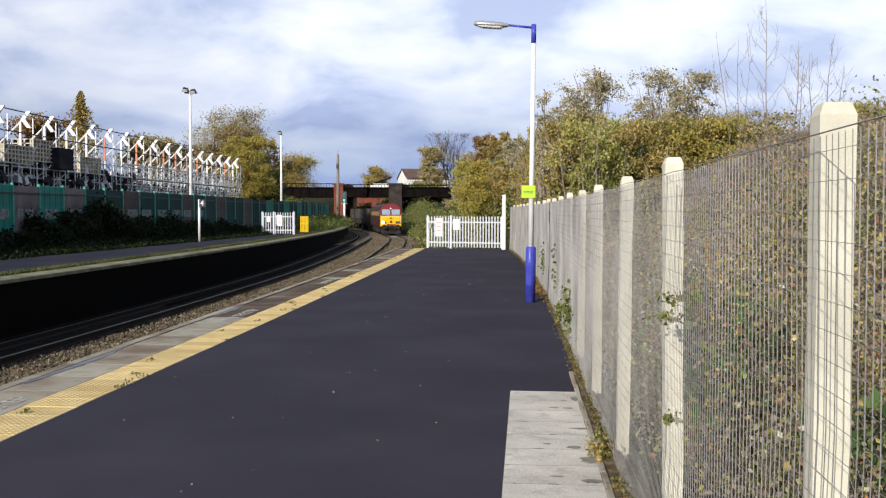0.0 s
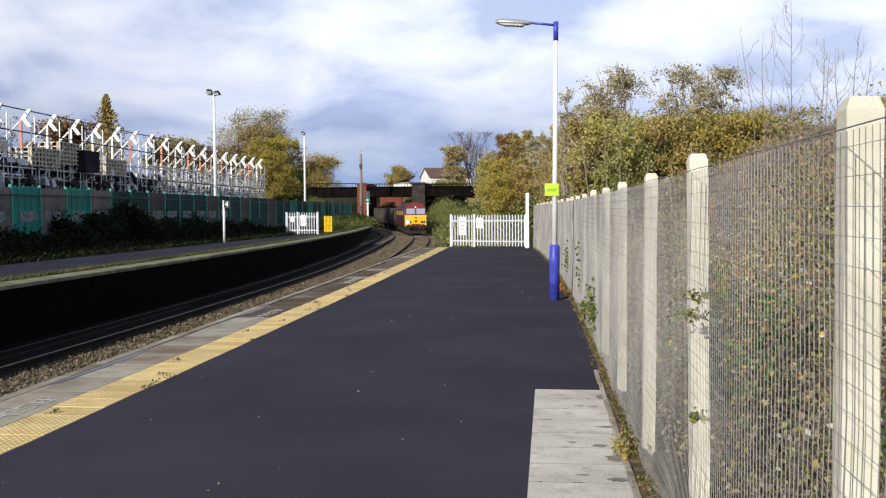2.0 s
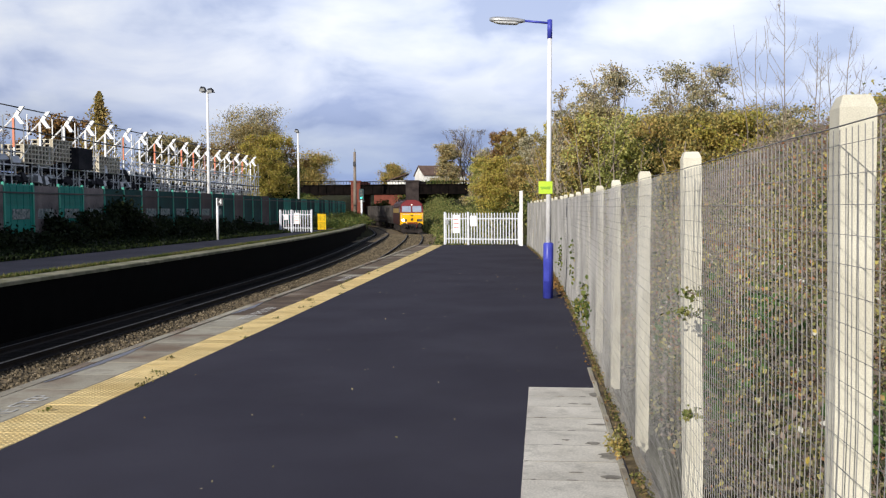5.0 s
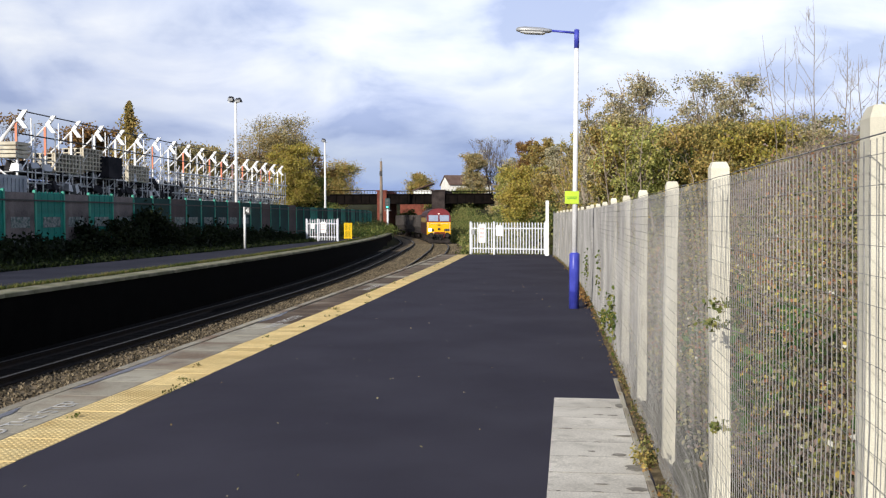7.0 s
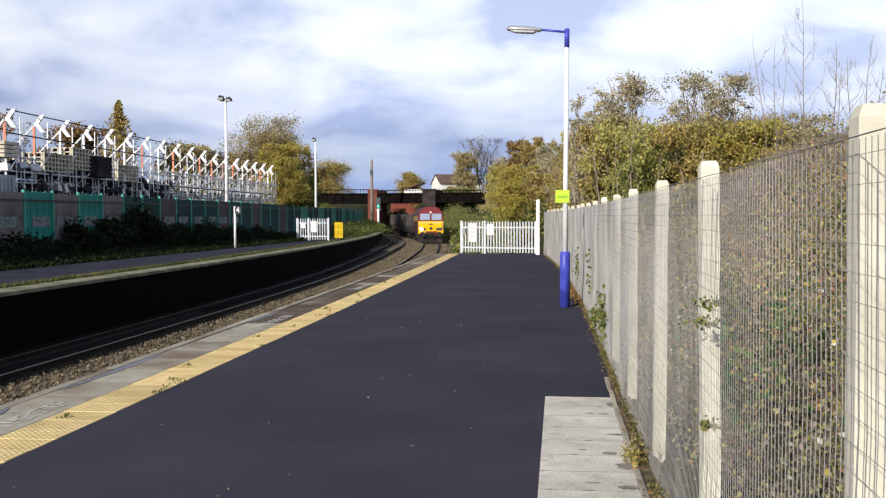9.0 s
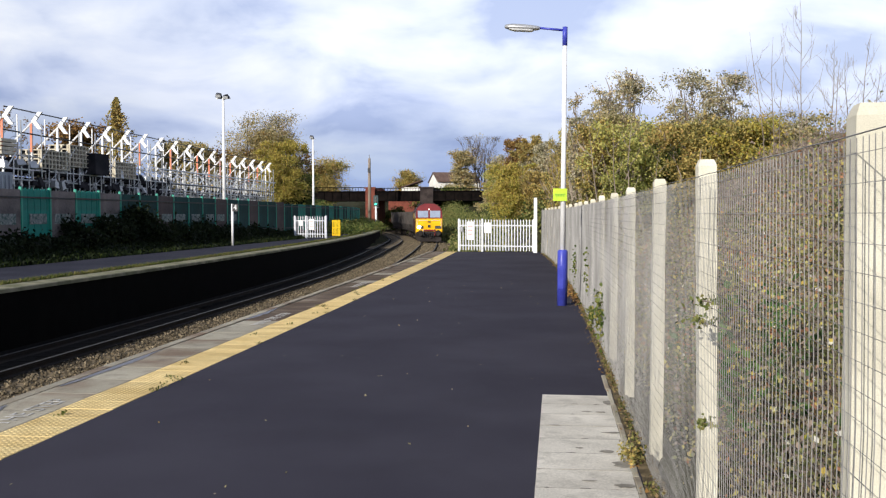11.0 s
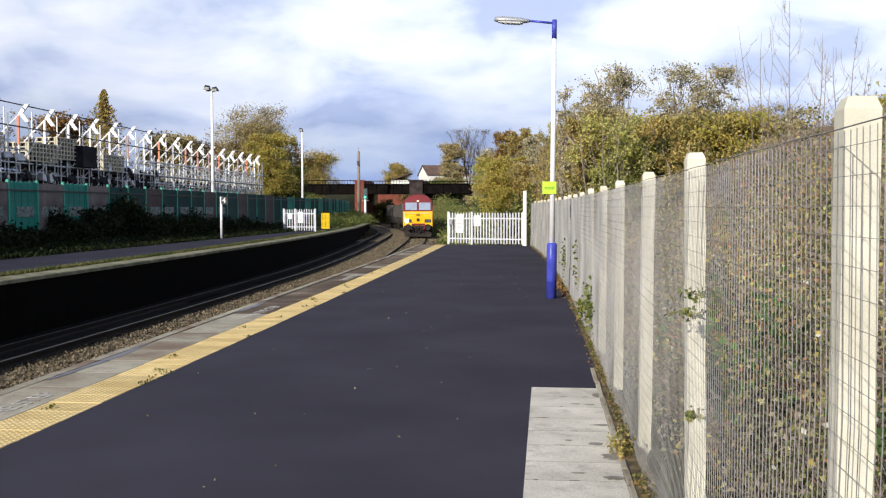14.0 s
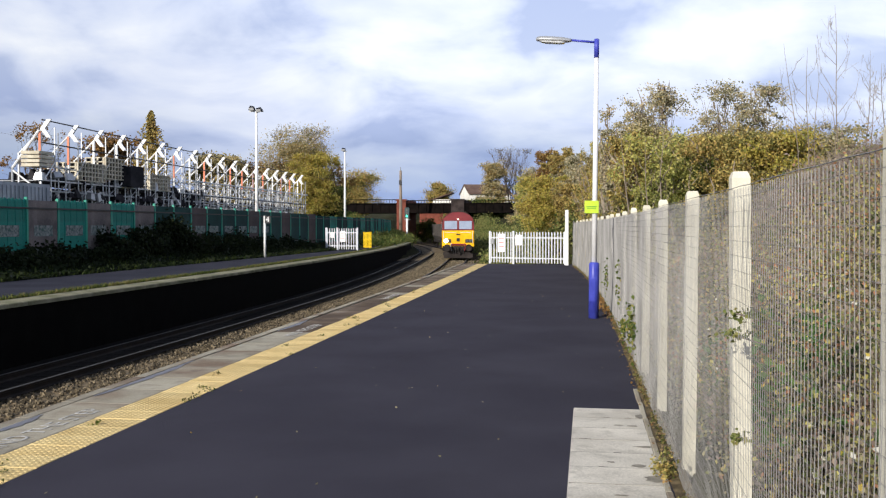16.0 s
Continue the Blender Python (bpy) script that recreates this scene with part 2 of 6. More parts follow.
SCAF_GREY = plain("galvanised_tube", (0.50, 0.51, 0.52), 0.4, 0.5)
SCAF_ORANGE = plain("orange_steel", (0.66, 0.19, 0.09), 0.5)
DECK = material("dark_deck", [(0.018, 0.018, 0.022), (0.04, 0.038, 0.042)], 2.0, 0.8, bump=0.2, spec=0.04)
PALLET = material("pale_timber", [(0.44, 0.39, 0.30), (0.60, 0.55, 0.44)], 3.0, 0.8, bump=0.2, stretch=(1, 8, 1))
BRICK = material("red_brick", [(0.13, 0.036, 0.024), (0.20, 0.06, 0.04)], 1.5, 0.9, bump=0.3, fine=14, spots=0.4, spot_color=(0.08, 0.04, 0.03))
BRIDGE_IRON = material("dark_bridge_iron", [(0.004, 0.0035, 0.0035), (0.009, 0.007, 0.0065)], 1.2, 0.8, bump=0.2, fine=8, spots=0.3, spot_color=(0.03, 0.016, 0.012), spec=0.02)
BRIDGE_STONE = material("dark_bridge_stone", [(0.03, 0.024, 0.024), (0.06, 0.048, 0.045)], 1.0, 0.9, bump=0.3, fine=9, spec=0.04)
MAROON = material("maroon_paint", [(0.13, 0.017, 0.020), (0.20, 0.027, 0.032)], 1.0, 0.45, bump=0.04, spots=0.25, spot_color=(0.10, 0.02, 0.02))
# Bodyside maroon: real grime, plus the side's shade darkened into it.
MAROON_SIDE = material("grimy_shaded_maroon", [(0.03, 0.014, 0.013), (0.06, 0.019, 0.017)], 0.8, 0.6, bump=0.05, spots=0.5, spot_color=(0.04, 0.03, 0.025))
TRAIN_YELLOW = material("warning_yellow", [(0.82, 0.42, 0.006), (0.90, 0.50, 0.01)], 1.0, 0.42, bump=0.03, spots=0.12, spot_color=(0.4, 0.25, 0.03))
GOLD = plain("gold_band", (0.30, 0.20, 0.06), 0.6)
# Pale blue base colour paints the sky's reflection into the panes.
GLASS = plain("sky_tinted_cab_glass", (0.30, 0.35, 0.46), 0.12)
GRIME = material("underframe_grime", [(0.02, 0.018, 0.018), (0.05, 0.042, 0.04)], 2.0, 0.85, bump=0.2, spec=0.04)
HEADLIGHT = plain("headlight_glow", (1.0, 0.95, 0.82), 0.3, 0, 9.0)
MARKER = plain("marker_glow", (1.0, 0.9, 0.8), 0.3, 0, 1.5)
LAMP_DARK = plain("unlit_lens", (0.12, 0.12, 0.12), 0.2)
WAGON = material("wagon_grime", [(0.045, 0.04, 0.038), (0.09, 0.08, 0.075)], 0.8, 0.85, bump=0.1, spots=0.4, spot_color=(0.10, 0.05, 0.03))
RENDER_WALL = material("white_render", [(0.68, 0.66, 0.62), (0.80, 0.78, 0.74)], 0.5, 0.9, bump=0.1)
ROOF_TILE = material("brown_roof_tile", [(0.09, 0.055, 0.045), (0.15, 0.10, 0.08)], 0.8, 0.9, bump=0.4, fine=6)
WINDOW_GLASS = plain("house_glass", (0.05, 0.06, 0.08), 0.1)
SIGNAL_TEAL = plain("signal_head", (0.02, 0.05, 0.055), 0.6)
SIGNAL_GLOW = plain("green_aspect", (0.05, 0.9, 0.55), 0.4, 0, 2.0)
POLE_WOOD = material("weathered_pole", [(0.16, 0.13, 0.10), (0.26, 0.21, 0.17)], 2.0, 0.9, bump=0.3, stretch=(1, 1, 0.2))
BARK = material("bark", [(0.07, 0.055, 0.04), (0.16, 0.13, 0.10)], 3.0, 0.95, bump=0.6, fine=25, stretch=(1, 1, 0.3))
PALE_BARK = material("pale_bark", [(0.16, 0.13, 0.10), (0.30, 0.25, 0.20)], 3.0, 0.9, bump=0.5, fine=25, stretch=(1, 1, 0.3))
BIRCH_BARK = material("birch_bark", [(0.42, 0.38, 0.33), (0.62, 0.58, 0.52)], 4.0, 0.8, bump=0.3, fine=20, spots=0.3, spot_color=(0.10, 0.08, 0.07))
LEAF_OLIVE = leaf_material("olive_leaves", [(0.160, 0.160, 0.057), (0.31, 0.285, 0.095), (0.48, 0.395, 0.14), (0.58, 0.43, 0.14), (0.42, 0.27, 0.11)])
LEAF_GOLD = leaf_material("gold_leaves", [(0.225, 0.235, 0.066), (0.41, 0.375, 0.082), (0.61, 0.50, 0.115), (0.50, 0.385, 0.11), (0.33, 0.235, 0.085)])
LEAF_GREEN = leaf_material("green_leaves", [(0.053, 0.088, 0.024), (0.106, 0.151, 0.036), (0.198, 0.227, 0.066), (0.317, 0.277, 0.084)])
LEAF_PALE = leaf_material("pale_leaves", [(0.195, 0.185, 0.075), (0.37, 0.325, 0.16), (0.58, 0.50, 0.31), (0.53, 0.365, 0.125)])
LEAF_GREY = leaf_material("grey_green_leaves", [(0.18, 0.175, 0.09), (0.36, 0.34, 0.20), (0.62, 0.575, 0.43), (0.54, 0.42, 0.22)])
LEAF_LIME = leaf_material("yellow_green_leaves", [(0.17, 0.20, 0.06), (0.37, 0.385, 0.115), (0.56, 0.54, 0.19), (0.56, 0.46, 0.13)])
LEAF_BROWN = leaf_material("rusty_leaves", [(0.134, 0.088, 0.048), (0.269, 0.151, 0.066), (0.403, 0.227, 0.072), (0.215, 0.164, 0.072)])
LEAF_SCRUB = leaf_material("scrub_leaves", [(0.075, 0.10, 0.032), (0.15, 0.185, 0.055), (0.25, 0.265, 0.09), (0.34, 0.30, 0.11)])
LEAF_RUST = leaf_material("brown_gold_leaves", [(0.20, 0.15, 0.07), (0.40, 0.29, 0.11), (0.58, 0.42, 0.14), (0.44, 0.37, 0.13), (0.27, 0.25, 0.10)])
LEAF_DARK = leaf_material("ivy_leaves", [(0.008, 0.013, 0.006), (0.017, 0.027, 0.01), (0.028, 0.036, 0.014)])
GRASS = leaf_material("grass_blades", [(0.04, 0.06, 0.012), (0.08, 0.11, 0.022), (0.17, 0.17, 0.05), (0.22, 0.18, 0.08)])
WEEDS = leaf_material("foot_weeds", [(0.05, 0.07, 0.02), (0.13, 0.14, 0.04), (0.28, 0.24, 0.09), (0.22, 0.15, 0.08), (0.34, 0.24, 0.12)])
BANK_GRASS = leaf_material("dark_bank_grass", [(0.010, 0.022, 0.005), (0.023, 0.045, 0.009), (0.055, 0.085, 0.015), (0.12, 0.14, 0.03)])
STEMS = leaf_material("dry_stems", [(0.13, 0.10, 0.09), (0.23, 0.185, 0.165), (0.36, 0.31, 0.25)], 0.8, 0.05)
BRAMBLE = leaf_material("bramble_leaves", [(0.09, 0.11, 0.05), (0.18, 0.20, 0.075), (0.31, 0.31, 0.12), (0.27, 0.22, 0.18), (0.34, 0.26, 0.225), (0.42, 0.39, 0.19), (0.54, 0.48, 0.14), (0.42, 0.21, 0.12)], patch=1.8, drift=2.6, chance=0.75)
LEAF_SEED = leaf_material("seed_heads", [(0.62, 0.60, 0.52), (0.70, 0.68, 0.60), (0.62, 0.55, 0.10), (0.55, 0.22, 0.10)])
LEAF_FRESH = leaf_material("dock_leaves", [(0.05, 0.10, 0.03), (0.09, 0.17, 0.05), (0.16, 0.24, 0.08)])
GREY_SHEET = material("grey_sheet_steel", [(0.26, 0.28, 0.32), (0.40, 0.42, 0.46)], 1.0, 0.6, 0.1, bump=0.1, spots=0.3, spot_color=(0.14, 0.11, 0.10))
VERGE = material("leaf_litter", [(0.07, 0.055, 0.035), (0.20, 0.155, 0.09)], 7.0, 1.0, bump=0.8, fine=60, spec=0.05)

# ---- mesh helpers ----
class Mesh:
    """Collects vertices and faces of one part."""

    def __init__(self):
        self.v, self.f, self.smooth = [], [], False

    def box(self, c, size, turn=None, taper=1.0, bevel=0.0):
        """A box about c; taper narrows its top; bevel cuts its top edges."""
        hx, hy, hz = size[0] / 2, size[1] / 2, size[2] / 2
        rings = [(-hz, 1, 1), (hz, taper, taper)]
        if bevel:
            rings = [(-hz, 1, 1), (hz - bevel, 1, 1), (hz, 1 - bevel / hx, 1 - bevel / hy)]
        base = len(self.v)
        m = turn.to_3x3() if turn else None
        for z, kx, ky in rings:
            for sx, sy in ((-1, -1), (1, -1), (1, 1), (-1, 1)):
                p = Vector((sx * hx * kx, sy * hy * ky, z))
                if m:
                    p = m @ p
                self.v.append((p.x + c[0], p.y + c[1], p.z + c[2]))
        n = len(rings)
        self.f.append((base + 3, base + 2, base + 1, base))
        self.f.append(tuple(base + 4 * (n - 1) + k for k in range(4)))
        for r in range(n - 1):
            for k in range(4):
                a, b2 = base + 4 * r + k, base + 4 * r + (k + 1) % 4
                self.f.append((a, b2, b2 + 4, a + 4))
        return self

    def tube(self, points, radii, n=8, cap=True):
        """A tube along points with a radius at each."""
        pts = [Vector(p) for p in points]
        if not hasattr(radii, "__len__"):
            radii = [radii] * len(pts)
        base = len(self.v)
        for k, p in enumerate(pts):
            d = (pts[min(k + 1, len(pts) - 1)] - pts[max(k - 1, 0)]).normalized()
            a = d.cross(Vector((0, 0, 1)) if abs(d.z) < 0.95 else Vector((1, 0, 0))).normalized()
            b = d.cross(a)
            for i in range(n):
                q = p + (a * math.cos(2 * math.pi * i / n) + b * math.sin(2 * math.pi * i / n)) * radii[k]
                self.v.append(tuple(q))
        for k in range(len(pts) - 1):
            for i in range(n):
                a, b = base + k * n + i, base + k * n + (i + 1) % n
                self.f.append((a, b, b + n, a + n))
        if cap:
            self.f.append(tuple(base + i for i in reversed(range(n))))
            self.f.append(tuple(base + (len(pts) - 1) * n + i for i in range(n)))
        return self

    def prism(self, outline, axis, lo, hi):
        """An outline of (u, v) pulled along an axis ("x", "y" or "z") from lo to hi."""
        base, n = len(self.v), len(outline)
        for w in (lo, hi):
            for u, v in outline:
                self.v.append({"x": (w, u, v), "y": (u, w, v), "z": (u, v, w)}[axis])
        self.f.append(tuple(base + i for i in reversed(range(n))))
        self.f.append(tuple(base + n + i for i in range(n)))
        for i in range(n):
            j = (i + 1) % n
            self.f.append((base + i, base + j, base + n + j, base + n + i))
        return self

    def strip(self, rows):
        """A sheet through rows of points of equal length."""
        base, n = len(self.v), len(rows[0])
        for r in rows:
            self.v.extend(tuple(p) for p in r)
        for a in range(len(rows) - 1):
            for b in range(n - 1):
                i = base + a * n + b
                self.f.append((i, i + 1, i + n + 1, i + n))
        return self

    def data(self, name, mat):
        me = bpy.data.meshes.new(name)
        me.from_pydata(self.v, [], self.f)
        bm = bmesh.new(); bm.from_mesh(me)
        bmesh.ops.recalc_face_normals(bm, faces=bm.faces); bm.to_mesh(me); bm.free()
        me.materials.append(mat)
        if self.smooth:
            for p in me.polygons:
                p.use_smooth = True
        me.update()
        return me


def part(name, mesh, mat, parent=None, label="", smooth=False):
    """One mesh object, under a thing or a part where one is given."""
    if isinstance(mesh, Mesh):
        mesh.smooth = smooth
        mesh = mesh.data(name, mat)
    ob = new(name, mesh)
    if parent:
        ob.parent = parent
    return tagged(ob, label)


def thing(name, label, category, at=None, group="", kind=""):
    ob = new(name)
    ob.empty_display_size = 0.2
    if at is not None:
        ob.matrix_world = at
    return tagged(ob, label, category, group, kind)


def leaf_mesh(name, centres, sizes, mat, seed=1, up=0.3, long=1.5):
    """Many small four-cornered leaves, folded along the middle, at the given centres."""
    rng = np.random.default_rng(seed)
    c = np.asarray(centres, float)
    n = len(c)
    s = np.broadcast_to(np.asarray(sizes, float), (n,))[:, None] * rng.uniform(0.7, 1.3, (n, 1))
    d = rng.normal(size=(n, 3)); d /= np.linalg.norm(d, axis=1)[:, None]
    q = rng.normal(size=(n, 3)); q[:, 2] += up * 2
    a = np.cross(d, q); a /= np.linalg.norm(a, axis=1)[:, None] + 1e-9
    w = np.cross(a, d)
    v = np.stack([c - d * s * long / 2, c + a * s / 2 + w * s * 0.12, c + d * s * long / 2, c - a * s / 2 + w * s * 0.12], 1).reshape(-1, 3)
    me = bpy.data.meshes.new(name)
    me.vertices.add(4 * n); me.vertices.foreach_set("co", v.ravel())
    me.loops.add(4 * n); me.loops.foreach_set("vertex_index", np.arange(4 * n))
    me.polygons.add(n)
    me.polygons.foreach_set("loop_start", np.arange(0, 4 * n, 4))
    me.polygons.foreach_set("loop_total", np.full(n, 4))
    me.materials.append(mat)
    me.update(calc_edges=True)
    return me


def behind_fence(me):
    """Push what leans through the wire mesh back behind it."""
    for v in me.vertices:
        v.co.x = max(v.co.x, fence_x(min(max(v.co.y, 0), 50)) + 0.03)
    return me


def blade_mesh(name, roots, heights, mat, seed=1, width=0.012, lean=0.35):
    """Grass blades or stalks: narrow three-cornered pieces that lean by chance."""
    rng = np.random.default_rng(seed)
    r = np.asarray(roots, float)
    n = len(r)
    h = np.broadcast_to(np.asarray(heights, float), (n,)) * rng.uniform(0.5, 1.2, n)
    ang = rng.uniform(0, 2 * np.pi, n)
    side = np.stack([np.cos(ang), np.sin(ang), np.zeros(n)], 1) * width
    tip = r + np.stack([rng.normal(0, lean, n) * h, rng.normal(0, lean, n) * h, h], 1)
    v = np.stack([r - side, r + side, tip], 1).reshape(-1, 3)
    me = bpy.data.meshes.new(name)
    me.vertices.add(3 * n); me.vertices.foreach_set("co", v.ravel())
    me.loops.add(3 * n); me.loops.foreach_set("vertex_index", np.arange(3 * n))
    me.polygons.add(n)
    me.polygons.foreach_set("loop_start", np.arange(0, 3 * n, 3))
    me.polygons.foreach_set("loop_total", np.full(n, 3))
    me.materials.append(mat)
    me.update(calc_edges=True)
    return me


# ---- the plan ----
RAIL_Z = -0.95
GATE_Y = 50.6


def track_x(y):
    """The middle of the near track, which bends to the west away from the camera."""
    return -7.35 - 0.0002256 * max(0.0, y - 10) ** 2.274


def rail_z(y):
    """The rails climb a little past the platform end, then dip towards the bridge."""
    return RAIL_Z + 0.26 * smooth(40, 78, y) - 0.28 * smooth(84, 120, y)


def edge_x(y):
    """The near platform's edge."""
    return -5.92 - 0.0185 * (y - 8) - 0.0003 * max(0.0, y - 30) ** 2


def tactile_x(y):
    """Where the yellow tiles meet the asphalt."""
    return -4.485 - 0.0065 * (y - 5) - 0.00025 * max(0.0, y - 5) ** 2


def far_edge_x(y):
    return track_x(y) - 3.4 - 1.75


def far_back_x(y):
    return min(-17.75 - 0.0012 * max(0.0, y - 70) ** 2, far_edge_x(y) - 1.2)


def left_fence_x(y):
    return -20.8 - 0.0018 * max(0.0, y - 70) ** 2


def fence_x(y):
    return 0.785 - 0.00030 * y * y - 0.0000066 * y ** 3


def smooth(a, b, v):
    k = min(1.0, max(0.0, (v - a) / (b - a)))
    return k * k * (3 - 2 * k)


def ground_z(x, y):
    """The height of the ground: trackbed, the bank behind the fence, the far bank and the cutting sides."""
    t = track_x(min(max(y, -60), 320))
    right = x - (fence_x(min(max(y, 0), 50)) if y < 56 else t + 4.5)
    z = -1.25
    if right > 0:
        tall = 2.9 + 0.35 * math.sin(y * 0.13) - 1.2 * smooth(60, 120, y) + 2.2 * smooth(140, 170, y)
        z = -1.25 + (1.237 * smooth(-0.02, 0.05, right) if y < 56 else 0.7 * smooth(0, 1.5, right)) + tall * smooth(0.35, 6.0, right)
    back = far_back_x(min(max(y, 0), 190)) - x
    if back > -1.5:
        z = -1.25 + 1.52 * smooth(-1.5, -0.6, back) + 0.30 * smooth(0.0, 2.8, back) + 3.6 * smooth(135, 168, y) * smooth(1, 8, back)
    far = math.hypot(x, y)
    z += 5.0 * smooth(170, 260, y) * smooth(4, 30, abs(x - t - 6)) + 14 * smooth(260, 1400, far)
    return z


def make_ground():
    ys = [-1500, -600, -250, -100, -50, -25] + [-12 + 1.5 * k for k in range(130)] + [190, 205, 220, 240, 270, 320, 420, 700, 1200, 2500]
    xs = [-2500, -1200, -600, -300, -160, -110, -85, -70] + [-60 + 1.0 * k for k in range(85)] + [27, 32, 40, 55, 80, 140, 300, 700, 1400, 2500]
    xs = sorted(xs + [0.72, 0.8, 0.86, 0.92, 1.25, 1.6, 2.5])
    rows = [[(x, y, ground_z(x, y) + (0.12 * noise.noise(Vector((x * 0.4, y * 0.4, 0))) if ground_z(x, y) > 0.05 else 0)) for x in xs] for y in ys]
    ob = part("ground", Mesh().strip(rows), SOIL, None, "dark earth and rough turf beside the railway", smooth=True)
    tagged(ob, category="ground", kind="structure")


make_ground()


def along(lo, hi, step):
    n = max(1, round((hi - lo) / step))
    return [lo + (hi - lo) * k / n for k in range(n + 1)]


# ---- near platform ----
TACTILE_WIDE = 0.57


def make_platform():
    ys = along(-30, GATE_Y, 1.0)
    m = Mesh()
    rows = [[(tactile_x(y) - 0.3, y, -1.3), (tactile_x(y) - 0.3, y, -0.03), (tactile_x(y), y, -0.03), (tactile_x(y), y, 0.0)]
            + [(tactile_x(y) + (fence_x(max(y, 0)) + 0.03 - tactile_x(y)) * k / 6, y, 0.0) for k in range(1, 7)]
            + [(fence_x(max(y, 0)) + 0.03, y, -1.3)] for y in ys]
    m.strip(rows)
    m.f.append(tuple(range(len(rows[0]))))
    m.f.append(tuple(reversed([len(m.v) - len(rows[0]) + k for k in range(len(rows[0]))])))
    tagged(part("platform", m, ASPHALT, None, "dark asphalt platform surface, dry and sunlit"), category="platform", kind="structure")
    w = Mesh()
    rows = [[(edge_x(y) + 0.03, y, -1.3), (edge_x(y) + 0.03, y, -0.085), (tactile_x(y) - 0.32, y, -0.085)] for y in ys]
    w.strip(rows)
    tagged(part("platform_wall", w, SHADE_BRICK, None, "brick platform wall below the coping, painted as black as shade"), category="wall", kind="structure")

    v = Mesh()
    v.strip([[(fence_x(y) - 0.125 + 0.02 * noise.noise(Vector((y * 2.0, 0, 0))), y, 0.005), (fence_x(y) + 0.029, y, 0.012)] for y in along(0, 49, 0.25)])
    tagged(part("verge", v, VERGE, None, "strip of soil and rotted leaves along the fence"), category="soil", kind="structure")


make_platform()


def make_tracks():
    """Two tracks: bed, loose stones, sleepers and rails."""
    ys = along(-40, 200, 2.0)
    bed = Mesh()
    bed.strip([[(edge_x(min(y, 52)) + 0.1 if y < 53 else track_x(y) + 2.6, y, rail_z(y) - 0.21), (track_x(y) - 1.9, y, rail_z(y) - 0.13), (track_x(y) - 2.75, y, rail_z(y) - 0.10)] for y in ys])
    tagged(part("trackbed", bed, BALLAST_BED, None, "brown stone ballast bed under the near track"), category="ballast", kind="structure")
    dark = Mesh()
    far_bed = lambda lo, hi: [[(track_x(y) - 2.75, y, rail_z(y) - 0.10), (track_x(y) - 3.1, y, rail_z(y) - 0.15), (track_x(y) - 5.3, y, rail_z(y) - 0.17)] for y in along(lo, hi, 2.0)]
    # Up to y 78 the platform's shadow is painted as black ballast.
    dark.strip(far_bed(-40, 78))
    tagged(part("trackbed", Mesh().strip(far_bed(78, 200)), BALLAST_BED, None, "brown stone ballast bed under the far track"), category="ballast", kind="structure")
    tagged(part("trackbed", dark, BALLAST_SHADE, None, "ballast bed of the far track, painted black for shadow"), category="ballast", kind="structure")
    rng = np.random.default_rng(3)
    n = 17000
    y = rng.uniform(6, 60, n) ** 1.0
    x = np.array([track_x(v) for v in y]) - rng.uniform(0.3, 2.78, n)
    st = Mesh()
    for k in range(n):
        s = rng.uniform(0.03, 0.06)
        st.box((x[k], y[k], rail_z(y[k]) - 0.125 + 0.03 * smooth(1.9, 2.7, track_x(y[k]) - x[k]) + rng.uniform(-0.01, 0.035)), (s, s * rng.uniform(0.7, 1.2), s * 0.8), pose(0, 0, 0, *rng.uniform(0, 180, 3)), 0.6)
    for _ in range(9000):
        v = rng.uniform(58, 105); s = rng.uniform(0.06, 0.10)
        st.box((track_x(v) + rng.uniform(-2.7, 2.2), v, rail_z(v) - 0.13 + rng.uniform(-0.02, 0.02)), (s, s * rng.uniform(0.7, 1.2), s * 0.7), pose(0, 0, 0, *rng.uniform(0, 180, 3)), 0.6)
    me = bpy.data.meshes.new("ballast")
    me.from_pydata(st.v, [], st.f); me.materials.append(BALLAST)
    tagged(part("ballast", me, BALLAST, None, "loose brown granite ballast stones between the tracks"), category="ballast", kind="stuff")
    for far in (0, 1):
        tr = thing("railway_track", ("near" if not far else "far") + " railway track with rusty rails and concrete sleepers", "railway track", group="tracks", kind="structure")
        for side in (-1, 1):
            off = -3.47 * far + side * 0.74
            cant = far * (0.085 if side > 0 else -0.015)
            r = Mesh()
            rows = []
            for y in along(-40, 200, 2.0):
                x = track_x(y) + off
                lift = cant * (1 - smooth(70, 110, y))
                rows.append([(x + a, y, rail_z(y) + lift + b) for a, b in ((-0.07, -0.15), (-0.07, -0.135), (-0.012, -0.11), (-0.012, -0.045), (-0.036, -0.03), (-0.036, 0), (0.036, 0), (0.036, -0.03), (0.012, -0.045), (0.012, -0.11), (0.07, -0.135), (0.07, -0.15))])
            r.strip(rows)
            rail = part("rail", r, RAIL, tr)
            t = Mesh()
            t.strip([[(track_x(y) + off + e, y, rail_z(y) + cant * (1 - smooth(70, 110, y)) + 0.004) for e in (-0.03, 0.03)] for y in along(-40, 200, 2.0)])
            part("running_surface", t, RAIL_TOP, rail, "worn bright rail head")
        # The shadow beside each rail, painted as a dark band on the stones.
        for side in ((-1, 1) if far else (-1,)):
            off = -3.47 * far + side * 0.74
            rail_shade = Mesh().strip([[(track_x(y) + off - 0.14, y, rail_z(y) - 0.115), (track_x(y) + off + 0.24, y, rail_z(y) - 0.115)] for y in along(30, 200, 2.0)])
            part("shade_ballast", rail_shade, BALLAST_SHADE, tr, "band along the rail painted black as its shadow")
